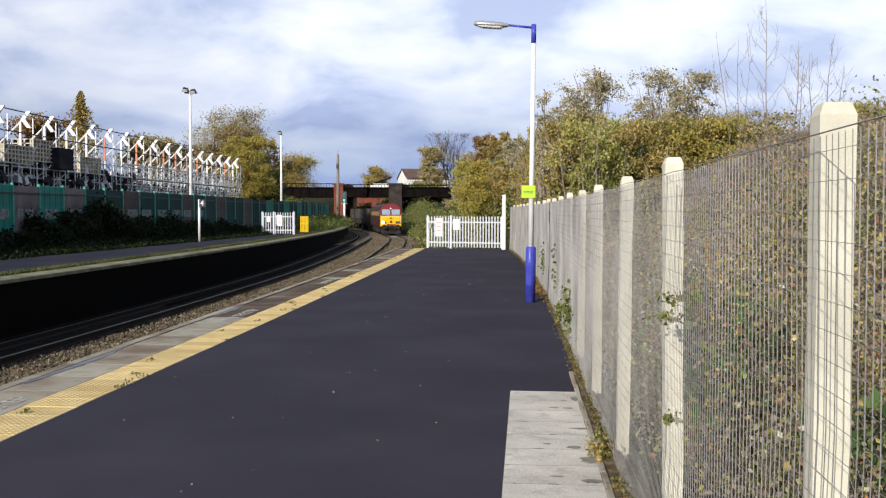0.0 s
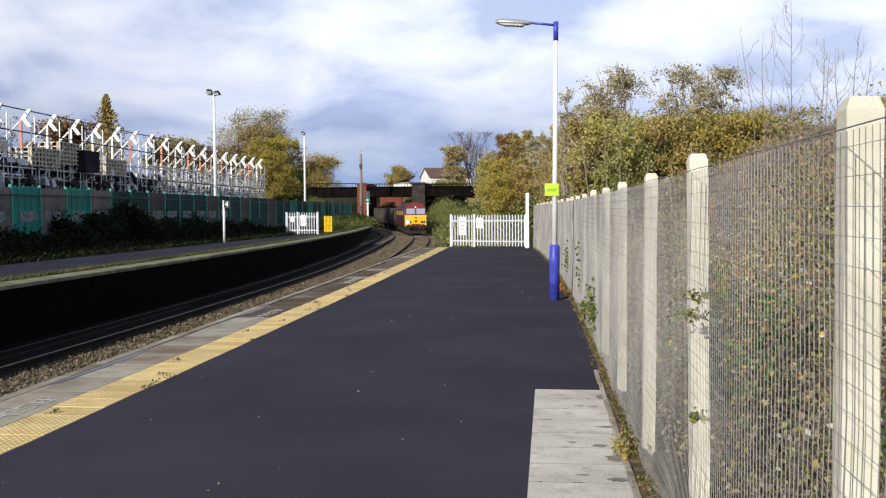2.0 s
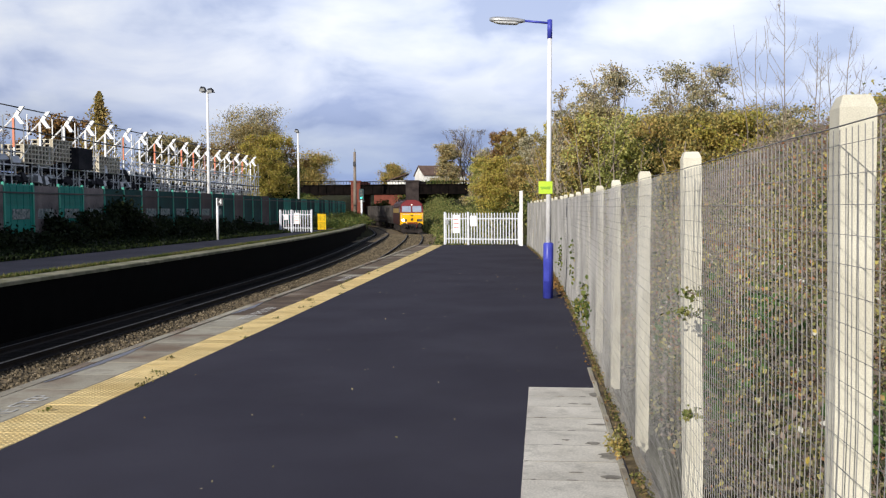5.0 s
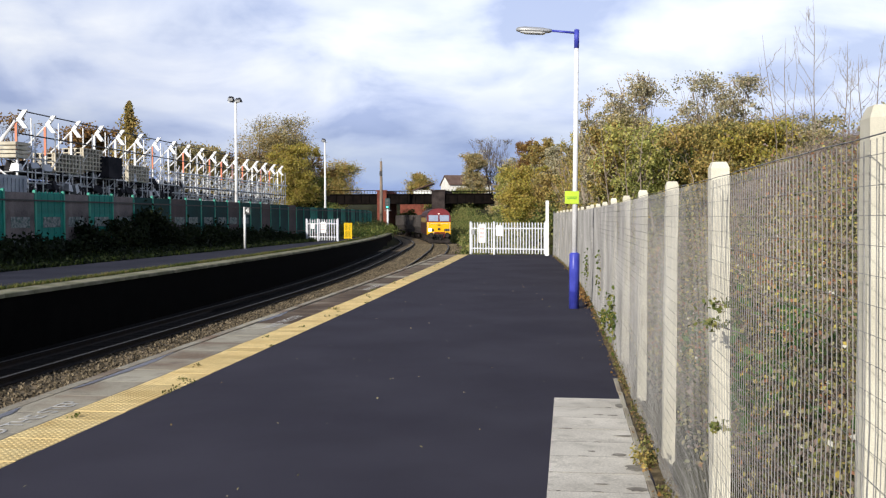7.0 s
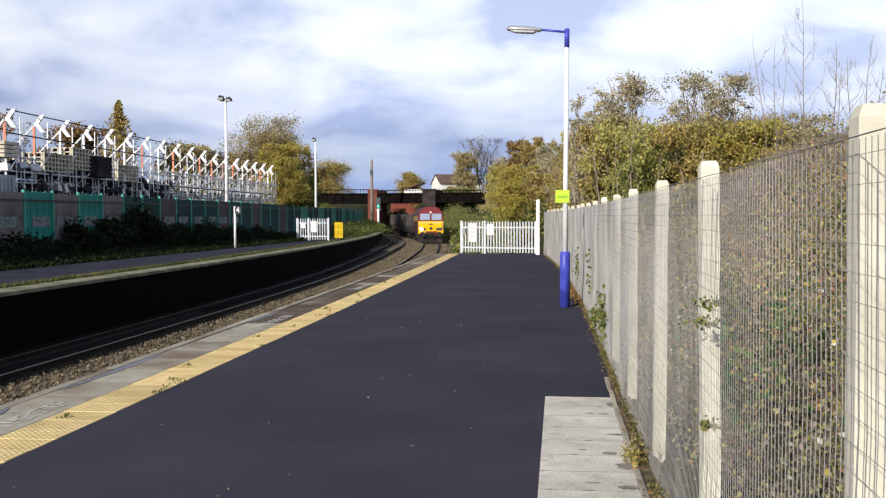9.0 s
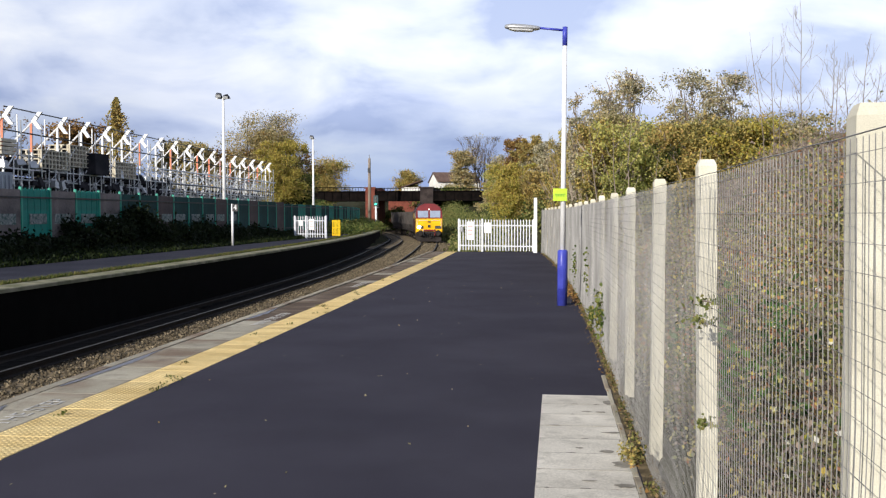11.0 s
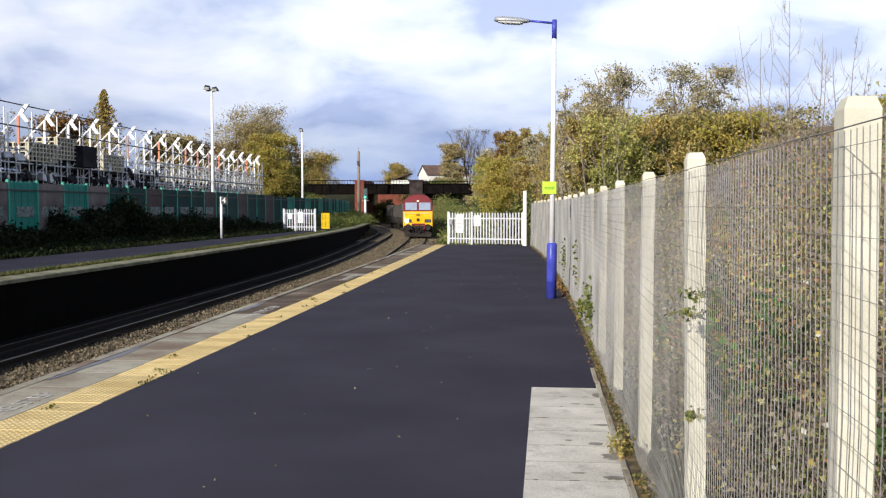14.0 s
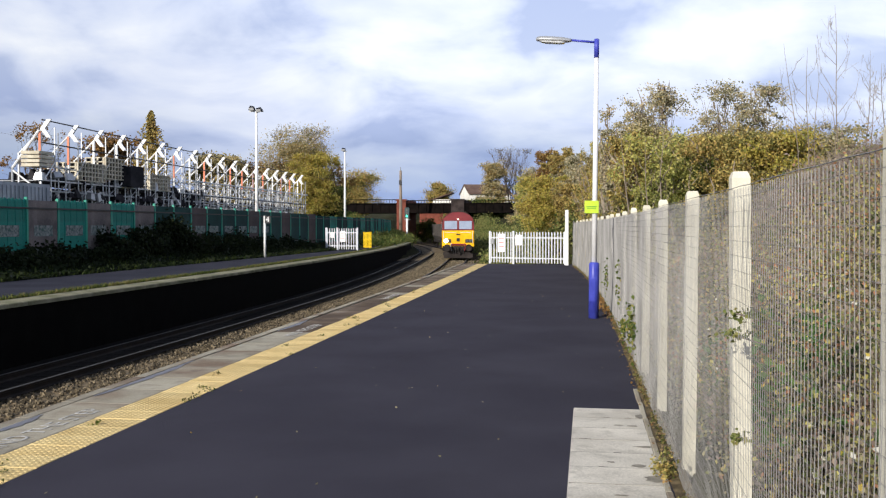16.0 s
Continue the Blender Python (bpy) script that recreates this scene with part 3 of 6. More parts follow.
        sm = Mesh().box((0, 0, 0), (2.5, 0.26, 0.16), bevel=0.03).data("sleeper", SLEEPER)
        # Far sleepers carry the painted shadow.
        sd = Mesh().box((0, 0, 0), (2.5, 0.26, 0.16), bevel=0.03).data("sleeper", SLEEPER_SHADE)
        y = 14.0
        while y < 150:
            h = math.degrees(math.atan((track_x(y + 1) - track_x(y - 1)) / 2))
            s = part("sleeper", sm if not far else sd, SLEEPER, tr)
            s.matrix_world = pose(track_x(y) - 3.47 * far, y, rail_z(y) - 0.23, 0, 0, -h)
            y += 0.7 if y < 70 else 1.4


make_tracks()


def make_far_platform():
    ys = along(-30, 112, 2.0)
    drop = lambda y: -1.2 * smooth(100, 112, y) + 0.30
    m = Mesh()
    m.strip([[(far_edge_x(y) - 0.75, y, drop(y)), (far_back_x(y), y, drop(y)), (far_back_x(y) - 0.05, y, -1.3)] for y in ys])
    tagged(part("far_platform", m, ASPHALT_FAR, None, "worn grey asphalt of the opposite platform"), category="platform", kind="structure")
    # This face is turned from the sun; its shade is painted on.
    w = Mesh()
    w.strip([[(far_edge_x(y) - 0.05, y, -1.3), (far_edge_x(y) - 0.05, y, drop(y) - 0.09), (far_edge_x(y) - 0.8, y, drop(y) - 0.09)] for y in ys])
    tagged(part("far_platform_wall", w, SHADE_BRICK, None, "wall of the opposite platform, its shade painted near black"), category="wall", kind="structure")
    return drop


FAR_DROP = make_far_platform()


# ---- fences, lamp and gates ----
POST_Y = [2.72 + 2.62 * k for k in range(-5, 19)]


def make_mesh_fence():
    f = thing("mesh_fence", "weldmesh fence of thin galvanised wires on concrete posts", "fence")
    a, h = 0.049, 2.30
    pm = Mesh()
    pm.v += [(sx * k, sy * k, z) for z, k in ((-0.3, a), (h - 0.035, a), (h - 0.01, a * 0.82), (h, a * 0.72)) for sx, sy in ((-1, -1), (1, -1), (1, 1), (-1, 1))]
    for r in range(3):
        for k in range(4):
            i, j = 4 * r + k, 4 * r + (k + 1) % 4
            pm.f.append((i, j, j + 4, i + 4))
    pm.f.append((12, 13, 14, 15))
    data = pm.data("post", POST_CONCRETE)
    rng = random.Random(5)
    for y in POST_Y:
        p = part("post", data, POST_CONCRETE, f, "cream concrete fence post with a chamfered top")
        p.matrix_world = pose(fence_x(y) + a + 0.01, y, rng.uniform(-0.018, 0.006), rng.uniform(-0.6, 0.6), rng.uniform(-0.5, 0.5), rng.uniform(-2, 2))
    top, low, pitch = 2.195, 0.02, 0.0762
    for k in range(len(POST_Y) - 1):
        y0, y1 = POST_Y[k], POST_Y[k + 1]
        w = Mesh()
        n = round((y1 - y0) / 0.0508)
        bow = lambda y, z: fence_x(y) - 0.016 + 0.006 * math.sin(y * 2.3 + z) + 0.005 * math.sin(z * 4 + y) - 0.03 * max(0.0, 1 - z / 0.9)
        r = 0.00175
        for i in range(n):
            y = y0 + (y1 - y0) * i / n
            zz = (low, 0.7, 1.45, top)
            w.tube([(bow(y, z), y + 0.004 * math.sin(z * 3 + i), z) for z in zz], r, 3, False)
        z = low
        while z < top + 0.01:
            w.tube([(bow(y0 + (y1 - y0) * q / 3, z) - 0.003, y0 + (y1 - y0) * q / 3, z) for q in range(4)], 0.001, 3, False)
            z += pitch
        w.tube([(bow(y, top) - 0.005, y, top + 0.008 + 0.002 * math.sin(y * 9)) for y in along(y0, y1, 0.3)], 0.002, 4, False)
        me = bpy.data.meshes.new("wire_panel")
        me.from_pydata(w.v, [], w.f); me.materials.append(GALV)
        tagged(part("wire_panel", me, GALV, f, "rectangular galvanised wire mesh"), kind="stuff")


make_mesh_fence()


def make_lamp():
    at = pose(0.125, 20.9, 0, 0, 0.45, 0)
    t = thing("platform_lamp", "white lamp column with a blue base and a grey lantern", "street lamp", at)
    part("column_base", Mesh().tube([(0, 0, 0), (0, 0, 1.19), (0, 0, 1.22)], [0.112, 0.112, 0.085], 20), BLUE, t, "blue painted base sleeve", True)
    part("base_door", Mesh().box((-0.04, -0.102, 0.62), (0.11, 0.02, 0.5), bevel=0.005), BLUE, t)
    part("column", Mesh().tube([(0, 0, 1.2), (0, 0, 3.5), (0, 0, 5.65)], [0.062, 0.054, 0.047], 18), WHITE, t, "white painted steel column", True)
    part("column_top", Mesh().tube([(0, 0, 5.65), (0, 0, 6.05), (0, 0, 6.06)], [0.055, 0.055, 0.03], 18), BLUE, t, "blue painted collar", True)
    part("arm", Mesh().tube([(0, 0, 5.98), (-0.56, 0, 6.04)], [0.026, 0.024], 10), BLUE, t, "blue bracket arm", True)
    head = Mesh()
    # a flat housing, rounded in plan and domed on top
    sides = 10
    for x, w, lo, hi in ((-0.54, 0.045, 6.01, 6.07), (-0.60, 0.085, 5.995, 6.085), (-0.72, 0.125, 5.99, 6.11), (-0.92, 0.145, 6.0, 6.13), (-1.12, 0.14, 6.015, 6.145), (-1.23, 0.115, 6.025, 6.14), (-1.29, 0.07, 6.04, 6.125), (-1.31, 0.03, 6.06, 6.10)):
        mid = lo + 0.25 * (hi - lo)
        for k in range(sides):
            a = 2 * math.pi * (k + 0.5) / sides
            head.v.append((x, w * math.cos(a), mid + math.sin(a) * ((hi - mid) if math.sin(a) > 0 else (mid - lo))))
    for r in range(7):
        for k in range(sides):
            i, j = sides * r + k, sides * r + (k + 1) % sides
            head.f.append((i, j, j + sides, i + sides))
    head.f += [tuple(reversed(range(sides))), tuple(range(7 * sides, 8 * sides))]
    lantern = part("lantern", head, SCAF_GREY, t, "grey aluminium lantern housing", True)
    bowl = Mesh()
    for x, w, z in ((-0.68, 0.07, 5.982), (-0.74, 0.105, 5.968), (-1.1, 0.11, 5.99), (-1.22, 0.07, 6.02)):
        bowl.v += [(x, -w, z), (x, w, z), (x, w * 1.05, z + 0.035), (x, -w * 1.05, z + 0.035)]
    for r in range(3):
        for k in range(4):
            i, j = 4 * r + k, 4 * r + (k + 1) % 4
            bowl.f.append((i, j, j + 4, i + 4))
    bowl.f += [(3, 2, 1, 0), (12, 13, 14, 15)]
    part("lamp_bowl", bowl, LENS, lantern, "clear plastic lamp bowl")
    sign = part("sign", Mesh().box((-0.07, -0.075, 2.42), (0.30, 0.008, 0.27), bevel=0.002), LIME, t, "lime green notice strapped to the column")
    for z, w in ((2.43, 0.22), (2.395, 0.2)):
        part("print_bar", Mesh().box((-0.07, -0.081, z), (w, 0.004, 0.018)), GREEN_BAR, sign)
    for z in (2.34, 2.50):
        part("strap", Mesh().tube([(0, 0, z - 0.01), (0, 0, z + 0.01)], 0.064, 16), GREY_METAL, sign)


make_lamp()


def palisade(name, label, a, b, pales, height, notices, latch=None):
    """A palisade gate between two ground points, with W-section pales and rails."""
    a, b = Vector(a), Vector(b)
    along_x = (b - a).length
    turn = math.degrees(math.atan2(b.y - a.y, b.x - a.x))
    t = thing(name, label, "gate", pose(a.x, a.y, a.z, 0, 0, turn), "palisade gates")
    pm = Mesh()
    w = 0.034
    out = [(-w, 0.008), (-w * 0.5, -0.012), (0, 0.0), (w * 0.5, -0.012), (w, 0.008), (w, 0.014), (w * 0.5, -0.006), (0, 0.006), (-w * 0.5, -0.006), (-w, 0.014)]
    pm.prism(out, "z", 0.07, height - 0.06)
    pm.prism([(-w, height - 0.06), (w, height - 0.06), (0.006, height), (-0.006, height)], "y", -0.006, 0.008)
    data = pm.data("pale", PALISADE)
    for k in range(pales):
        p = part("pale", data, PALISADE, t)
        p.matrix_basis = pose(along_x * (k + 0.5) / pales, 0, 0)
    for z in (0.32, height - 0.32):
        part("gate_rail", Mesh().box((along_x / 2, 0.035, z), (along_x, 0.05, 0.06)), PALISADE, t)
    for x in ([0.0, along_x] + ([latch] if latch else [])):
        part("gate_post", Mesh().box((x, 0.03, height / 2 + 0.02), (0.09, 0.09, height + 0.04), bevel=0.01), PALISADE, t)
    for x, z, w2, h2, kind in notices:
        n = part("notice", Mesh().box((x, -0.035, z), (w2, 0.006, h2), bevel=0.002), NOTICE, t, "white notice board with faded print")
        if kind:
            for q in range(3):
                part("print_bar", Mesh().box((x, -0.040, z + h2 * (0.25 - 0.22 * q)), (w2 * 0.7, 0.004, h2 * 0.06)), RED_PRINT, n)
    return t


def make_gates():
    g = palisade("palisade_gate", "white steel palisade gate closing the platform end", (-5.24, 51.0, 0), (-1.16, 49.3, 0), 26, 1.72,
                 [(0.72, 1.12, 0.42, 0.98, True), (1.75, 1.28, 0.38, 0.56, False)], 1.42)
    part("latch_box", Mesh().box((0.18, -0.04, 1.2), (0.2, 0.07, 0.26), bevel=0.01), GREY_METAL, g, "grey steel lock box")
    t = thing("white_post", "tall white steel post beside the platform gate", "post", pose(-1.08, 49.2, 0))
    part("post_shaft", Mesh().box((0, 0, 1.42), (0.17, 0.17, 2.84), bevel=0.015), WHITE, t)
    palisade("palisade_gate", "white palisade gate at the back of the opposite platform", (-18.62, 66.2, 0.3), (-16.1, 65.3, 0.3), 13, 1.58,
             [(0.56, 1.09, 0.31, 0.38, False), (1.47, 1.0, 0.45, 0.77, True)], 0.98)
    t = thing("yellow_barrier", "bright yellow ribbed plastic barrier on the far platform", "barrier", pose(-17.13, 72.8, 0.3, 0, 0, 12))
    for k in range(6):
        part("rib", Mesh().box((-0.27 + 0.108 * k, 0, 0.65), (0.078, 0.145, 1.24), bevel=0.02), YELLOW, t)
    for z in (0.14, 0.68, 1.18):
        part("crossbar", Mesh().box((0, 0.03, z), (0.65, 0.1, 0.1), bevel=0.01), YELLOW, t)


make_gates()


# ---- far platform back: green fence, stop sign, masts ----
def make_left_fence():
    f = thing("green_fence", "green steel fence with sheeted green and grey panels", "fence")
    ys, y = [], 24.3
    while y < 136:
        ys.append(y); y += 2.124
    pm = Mesh().box((0, 0, 1.31), (0.11, 0.11, 2.67), bevel=0.02).data("post", GREEN_POST)
    pm_low = Mesh().box((0, 0, 1.19), (0.11, 0.11, 2.42), bevel=0.02).data("post", GREEN_POST)
    pale = Mesh().prism([(-0.11, 0.02), (0.11, 0.02), (0.11, 2.37), (0.0, 2.43), (-0.11, 2.37)], "y", -0.012, 0.012).data("pale", GREEN_FENCE)
    cycle = [0, 0, 0, 0, 1, 0, 1, 0, 1, 0]
    dull = [2, 1, 2, 2, 2, 1, 2, 2, 1, 2]
    for k in range(len(ys) - 1):
        a, b = ys[k], ys[k + 1]
        xa, xb = left_fence_x(a), left_fence_x(b)
        za = 0.62 - 0.09 * smooth(40, 82, a)
        turn = math.degrees(math.atan2(b - a, xb - xa))
        p = part("post", pm if a < 63 else pm_low, GREEN_POST, f); p.matrix_world = pose(xa, a, za - 0.15)
        kind = cycle[k % 10] if a < 41.6 else dull[k % 10] if a < 70.5 else 0
        n = math.hypot(b - a, xb - xa)
        m = Mesh()
        at = pose(xa, a, za, 0, 0, turn)
        if kind and a < 70.5:
            pn = part("panel", m.box((n / 2, 0, 1.22), (n - 0.11, 0.03, 2.32)), GREY_BOARD if a < 41.6 else BROWN_BOARD if kind == 1 else SHADED_BOARD, f, "grey sheet panel" if a < 41.6 else "dull brown sheet panel" if kind == 1 else "green sheet panel with shade painted in"); pn.matrix_world = at
        elif a < 65:
            for i in range(9):
                pl = part("pale", pale, GREEN_FENCE, f); pl.matrix_world = at @ pose(n * (i + 0.5) / 9, 0.01 * (i % 2), 0.02 * (i % 2))
        else:
            for i in range(9):
                m.box((n * (i + 0.5) / 9, 0.01 * (i % 2), 1.17), (n / 9 - 0.012, 0.025, 2.2 + 0.05 * (i % 2)))
            pn = tagged(part("panel", m, SHADED_BOARD if k % 3 else GREEN_FENCE, f), kind="stuff"); pn.matrix_world = at
        if 29 < a < 60:
            # faded paper and paint on the sheets: one row at mid height, a few lower down
            for zc, zh in ((1.22, 0.42),) + (((0.42, 0.3),) if k % 3 == 1 and a < 44 else ()):
                pt = part("faded_patch", Mesh().box((n * (0.46 + 0.05 * (k % 3)), -0.03, zc), (n * 0.6, 0.012, zh)), PATCH, f, "pale faded patch on the panel"); pt.matrix_world = at
        for z in (0.42, 2.08):
            r = part("fence_rail", Mesh().box((n / 2, -0.04, z), (n, 0.05, 0.06)), DARK_METAL, f); r.matrix_world = pose(xa, a, za, 0, 0, turn)


make_left_fence()


def make_stop_sign():
    t = thing("car_stop_sign", "white post with a black number plate on the far platform", "sign", pose(-17.6, 50.2, 0.29))
    part("sign_post", Mesh().tube([(0, 0, 0), (0, 0, 2.30)], 0.066, 12), WHITE, t, "", True)
    plate = part("plate", Mesh().box((0.19, -0.08, 2.09), (0.33, 0.03, 0.40), bevel=0.005), DARK_METAL, t, "black plate with a white figure")
    cu = bpy.data.curves.new("figure", "FONT")
    cu.body, cu.size, cu.extrude, cu.align_x, cu.align_y = "4", 0.40, 0.004, "CENTER", "CENTER"
    cu.materials.append(WHITE)
    fig = new("figure", cu); fig.parent = plate
    fig.matrix_basis = pose(0.19, -0.10, 2.09, 90, 0, 0)


make_stop_sign()


def make_mast(x, y, top, heads, label):
    t = thing("floodlight_mast", label, "floodlight", pose(x, y, ground_z(x, y) - 0.05), "floodlight masts")
    h = top - ground_z(x, y)
    part("mast", Mesh().tube([(0, 0, 0), (0, 0, h * 0.5), (0, 0, h)], [0.15, 0.11, 0.08], 12), WHITE, t, "pale steel mast", True)
    part("crossarm", Mesh().box((0, 0, h), (1.1 if heads > 1 else 0.5, 0.08, 0.08)), GREY_METAL, t)
    for k in range(heads):
        ox = (-0.3 + 0.55 * k) if heads > 1 else -0.12
        fl = part("floodlight", Mesh().box((0, 0, 0.0), (0.46, 0.28, 0.28), pose(0, 0, 0, 35, 12 - 24 * k, 0), 0.7), DARK_METAL, t, "dark floodlight housing")
        fl.matrix_basis = pose(ox, -0.12, h + 0.22 - 0.12 * k)
        part("lens", Mesh().box((0, -0.14, -0.08), (0.36, 0.03, 0.2), pose(0, 0, 0, 35, 0, 0)), LENS, fl)
    part("bracket", Mesh().box((0, 0, h + 0.07), (0.16, 0.16, 0.14)), GREY_METAL, t)


make_mast(-24.1, 67.0, 10.5, 2, "tall pale floodlight mast with two dark lamps")
make_mast(-26.8, 103.0, 10.4, 1, "slim pale floodlight mast with one dark lamp")


# ---- scaffold racks behind the fence ----
def make_scaffold():
    n = 20
    y0, dy = 44.6, 2.80
    row = lambda k: (-27.47 - 0.082 * k, y0 + dy * k)
    base = 1.8
    for k in range(0, n - 2):
        x, y = row(k)
        t = thing("scaffold_rack", "white and orange steel storage rack frame with a white chevron bracket", "scaffold", pose(x, y, base - 0.3), "scaffold racks")
        h = 7.37 - 0.28 * smooth(6, 13, k) - base + 0.3
        up = SCAF_ORANGE if k in (0, 1, 6, 8, 10, 11, 12, 13, 15, 16) else SCAF_WHITE
        part("upright", Mesh().box((0, 0, h / 2 - 0.3), (0.09, 0.09, h - 0.6)), SCAF_GREY, t)
        part("upright", Mesh().box((0, -0.07, h - 1.3), (0.12, 0.02, 1.5)), up, t, "painted steel sleeve")
        part("upright", Mesh().box((-1.2, 0, h / 2 - 0.8), (0.08, 0.08, h - 1.6)), SCAF_GREY, t)
        part("mid_upright", Mesh().box((-0.05, dy / 2, h / 2 - 0.1), (0.05, 0.05, h - 0.2)), SCAF_GREY, t)
        part("brace", Mesh().tube([(-1.2, 0.08, h - 1.6), (0.05, 0.08, h - 0.42)], 0.05, 6), SCAF_WHITE, t, "white diagonal brace")
        part("brace", Mesh().tube([(-1.2, 0.08, h - 1.75), (0, 0.08, h - 2.7)], 0.035, 6), SCAF_GREY, t)
        part("brace", Mesh().tube([(0, 0.05, 1.5), (0, dy - 0.05, 2.9)], 0.025, 6), SCAF_GREY, t)
        c = Mesh()
        c.prism([(0.62, h + 0.06), (0.38, h + 0.06), (0.02, h - 0.40), (0.38, h - 0.86), (0.62, h - 0.86), (0.28, h - 0.40)], "y", -0.06, 0.04)
        part("chevron", c, SCAF_WHITE, t, "white chevron bracket")
        for z in (1.05, 2.0, 2.85):
            part("crossbar", Mesh().tube([(-2.6, 0, z), (0.1, 0, z)], 0.03, 6), SCAF_GREY, t)
        if k > 6:
            for q in range(4):
                part("ledger", Mesh().tube([(-0.6 * q, -0.1 + 0.9 * (q % 2), 3.0 + 0.35 * (q % 3)), (-0.6 * q - 0.2, dy - 0.3, 3.1 + 0.3 * ((q + k) % 3))], 0.04, 6), SCAF_WHITE if q % 2 else SCAF_GREY, t)
            for q in range(3):
                part("brace", Mesh().tube([(0.06, 0.1 + q, 1.4 + 0.7 * ((q + k) % 2)), (0.06, 1.0 + q, 2.1 - 0.7 * ((q + k) % 2) + 0.7)], 0.04, 6), SCAF_WHITE, t)
            part("ledger", Mesh().tube([(0.1, 0, 3.75), (0.1, dy, 3.75)], 0.06, 6), SCAF_WHITE, t)
            part("ledger", Mesh().tube([(0.1, 0, 2.75), (0.1, dy, 2.75)], 0.05, 6), DARK_METAL, t)
            part("deck_board", Mesh().box((-1.2, dy / 2, 2.15 + 0.3 * (k % 2)), (2.2, dy - 0.3, 0.1)), DECK, t)
        for q in range(3):
            part("standard", Mesh().tube([(0.14, dy * (0.25 + 0.25 * q), 1.2), (0.14, dy * (0.25 + 0.25 * q), (3.4, h - 0.5, 4.1)[(q + k) % 3])], 0.035, 6), SCAF_GREY, t)
        part("brace", Mesh().tube([(0.16, 0.1, 2.95), (0.16, dy * 0.55, 4.25)], 0.035, 6), SCAF_WHITE, t, "white diagonal brace")
        for q in range(2):
            part("standard", Mesh().tube([(-0.9 - 0.9 * q, dy * 0.3, 0), (-0.9 - 0.9 * q, dy * 0.3, 3.4 - 0.5 * q)], 0.04, 6), SCAF_GREY, t)
    x, y = row(0)
    e = thing("end_brace", "white end brace of the storage racks", "scaffold", pose(x, y, base - 0.3))
    part("brace", Mesh().tube([(-1.5, -0.1, h - 2.1), (0, -0.1, h - 0.2)], 0.065, 6), SCAF_WHITE, e)
    part("upright", Mesh().tube([(-1.5, -0.1, 0), (-1.5, -0.1, h - 2.0)], 0.06, 6), SCAF_GREY, e)
    part("brace", Mesh().tube([(-1.5, -0.1, h - 2.2), (0, -0.1, h - 3.3)], 0.045, 6), SCAF_WHITE, e)
    a, b = row(0), row(n - 3)
    rails = thing("scaffold_rail", "long scaffold tubes tying the racks together", "scaffold")
    for z, r, mat in ((7.36, 0.035, DARK_METAL), (6.2, 0.04, DARK_METAL), (5.0, 0.04, SCAF_GREY), (4.3, 0.04, SCAF_WHITE), (3.75, 0.05, SCAF_GREY), (3.2, 0.05, SCAF_GREY)):
        part("tube", Mesh().tube([(a[0] + 0.08, a[1], z + 0.07), (b[0] + 0.08, b[1], z - (0.19 if z > 6 else 0))], r, 6), mat, rails)
    for k in range(0, 8):
        x, y = row(k)
        d = thing("storage_deck", "dark steel storage deck between the racks", "shelf", pose(x - 1.3, y + dy / 2, 0), "storage decks")
        for z in (4.35 - 0.10 * k * 0.3, 3.45):
            part("deck_board", Mesh().box((0, 0, z), (2.5, dy - 0.16, 0.16)), DECK, d)
        rng = random.Random(k + 50)
        for q in range(3):
            part("carton", Mesh().box((rng.uniform(0.2, 0.9), -1.1 + 1.0 * q, 3.53 + 0.24), (rng.uniform(0.5, 0.9), rng.uniform(0.5, 0.85), 0.46), pose(0, 0, 0, 0, 0, rng.uniform(-8, 8)), 0.9), DECK if (q + k) % 3 else GREY_METAL, d)
        for q in range(7):
            part("sack", Mesh().box((rng.uniform(0.5, 1.25), -1.35 + 0.45 * q, 4.4 - 0.03 * k + rng.uniform(0.12, 0.3)), (rng.uniform(0.4, 0.7), rng.uniform(0.35, 0.6), rng.uniform(0.25, 0.55)), pose(0, 0, 0, rng.uniform(-14, 14), rng.uniform(-14, 14), rng.uniform(-30, 30)), 0.7, 0.0), DECK if (q + k) % 3 else SCAF_GREY, d)
            part("sack", Mesh().box((rng.uniform(0.9, 1.4), -1.35 + 0.45 * q, 3.5 + rng.uniform(0.1, 0.25)), (rng.uniform(0.4, 0.7), rng.uniform(0.35, 0.6), rng.uniform(0.25, 0.5)), pose(0, 0, 0, rng.uniform(-14, 14), rng.uniform(-14, 14), rng.uniform(-30, 30)), 0.7, 0.0), DECK if q % 4 else GREY_METAL, d)
        for q in range(4):
            part("carton", Mesh().box((rng.uniform(-0.4, 0.9), -1.1 + 0.75 * q, 4.43 - 0.03 * k + 0.15), (rng.uniform(0.5, 1.0), 0.6, rng.uniform(0.2, 0.45)), pose(0, 0, 0, 0, 0, rng.uniform(-8, 8)), 0.85), DECK, d)
            part("pipe", Mesh().tube([(1.15, -1.2 + 0.7 * q, 3.62), (-1.1, -1.1 + 0.7 * q, 3.60)], 0.10, 8), SCAF_WHITE if q % 2 else DECK, d)
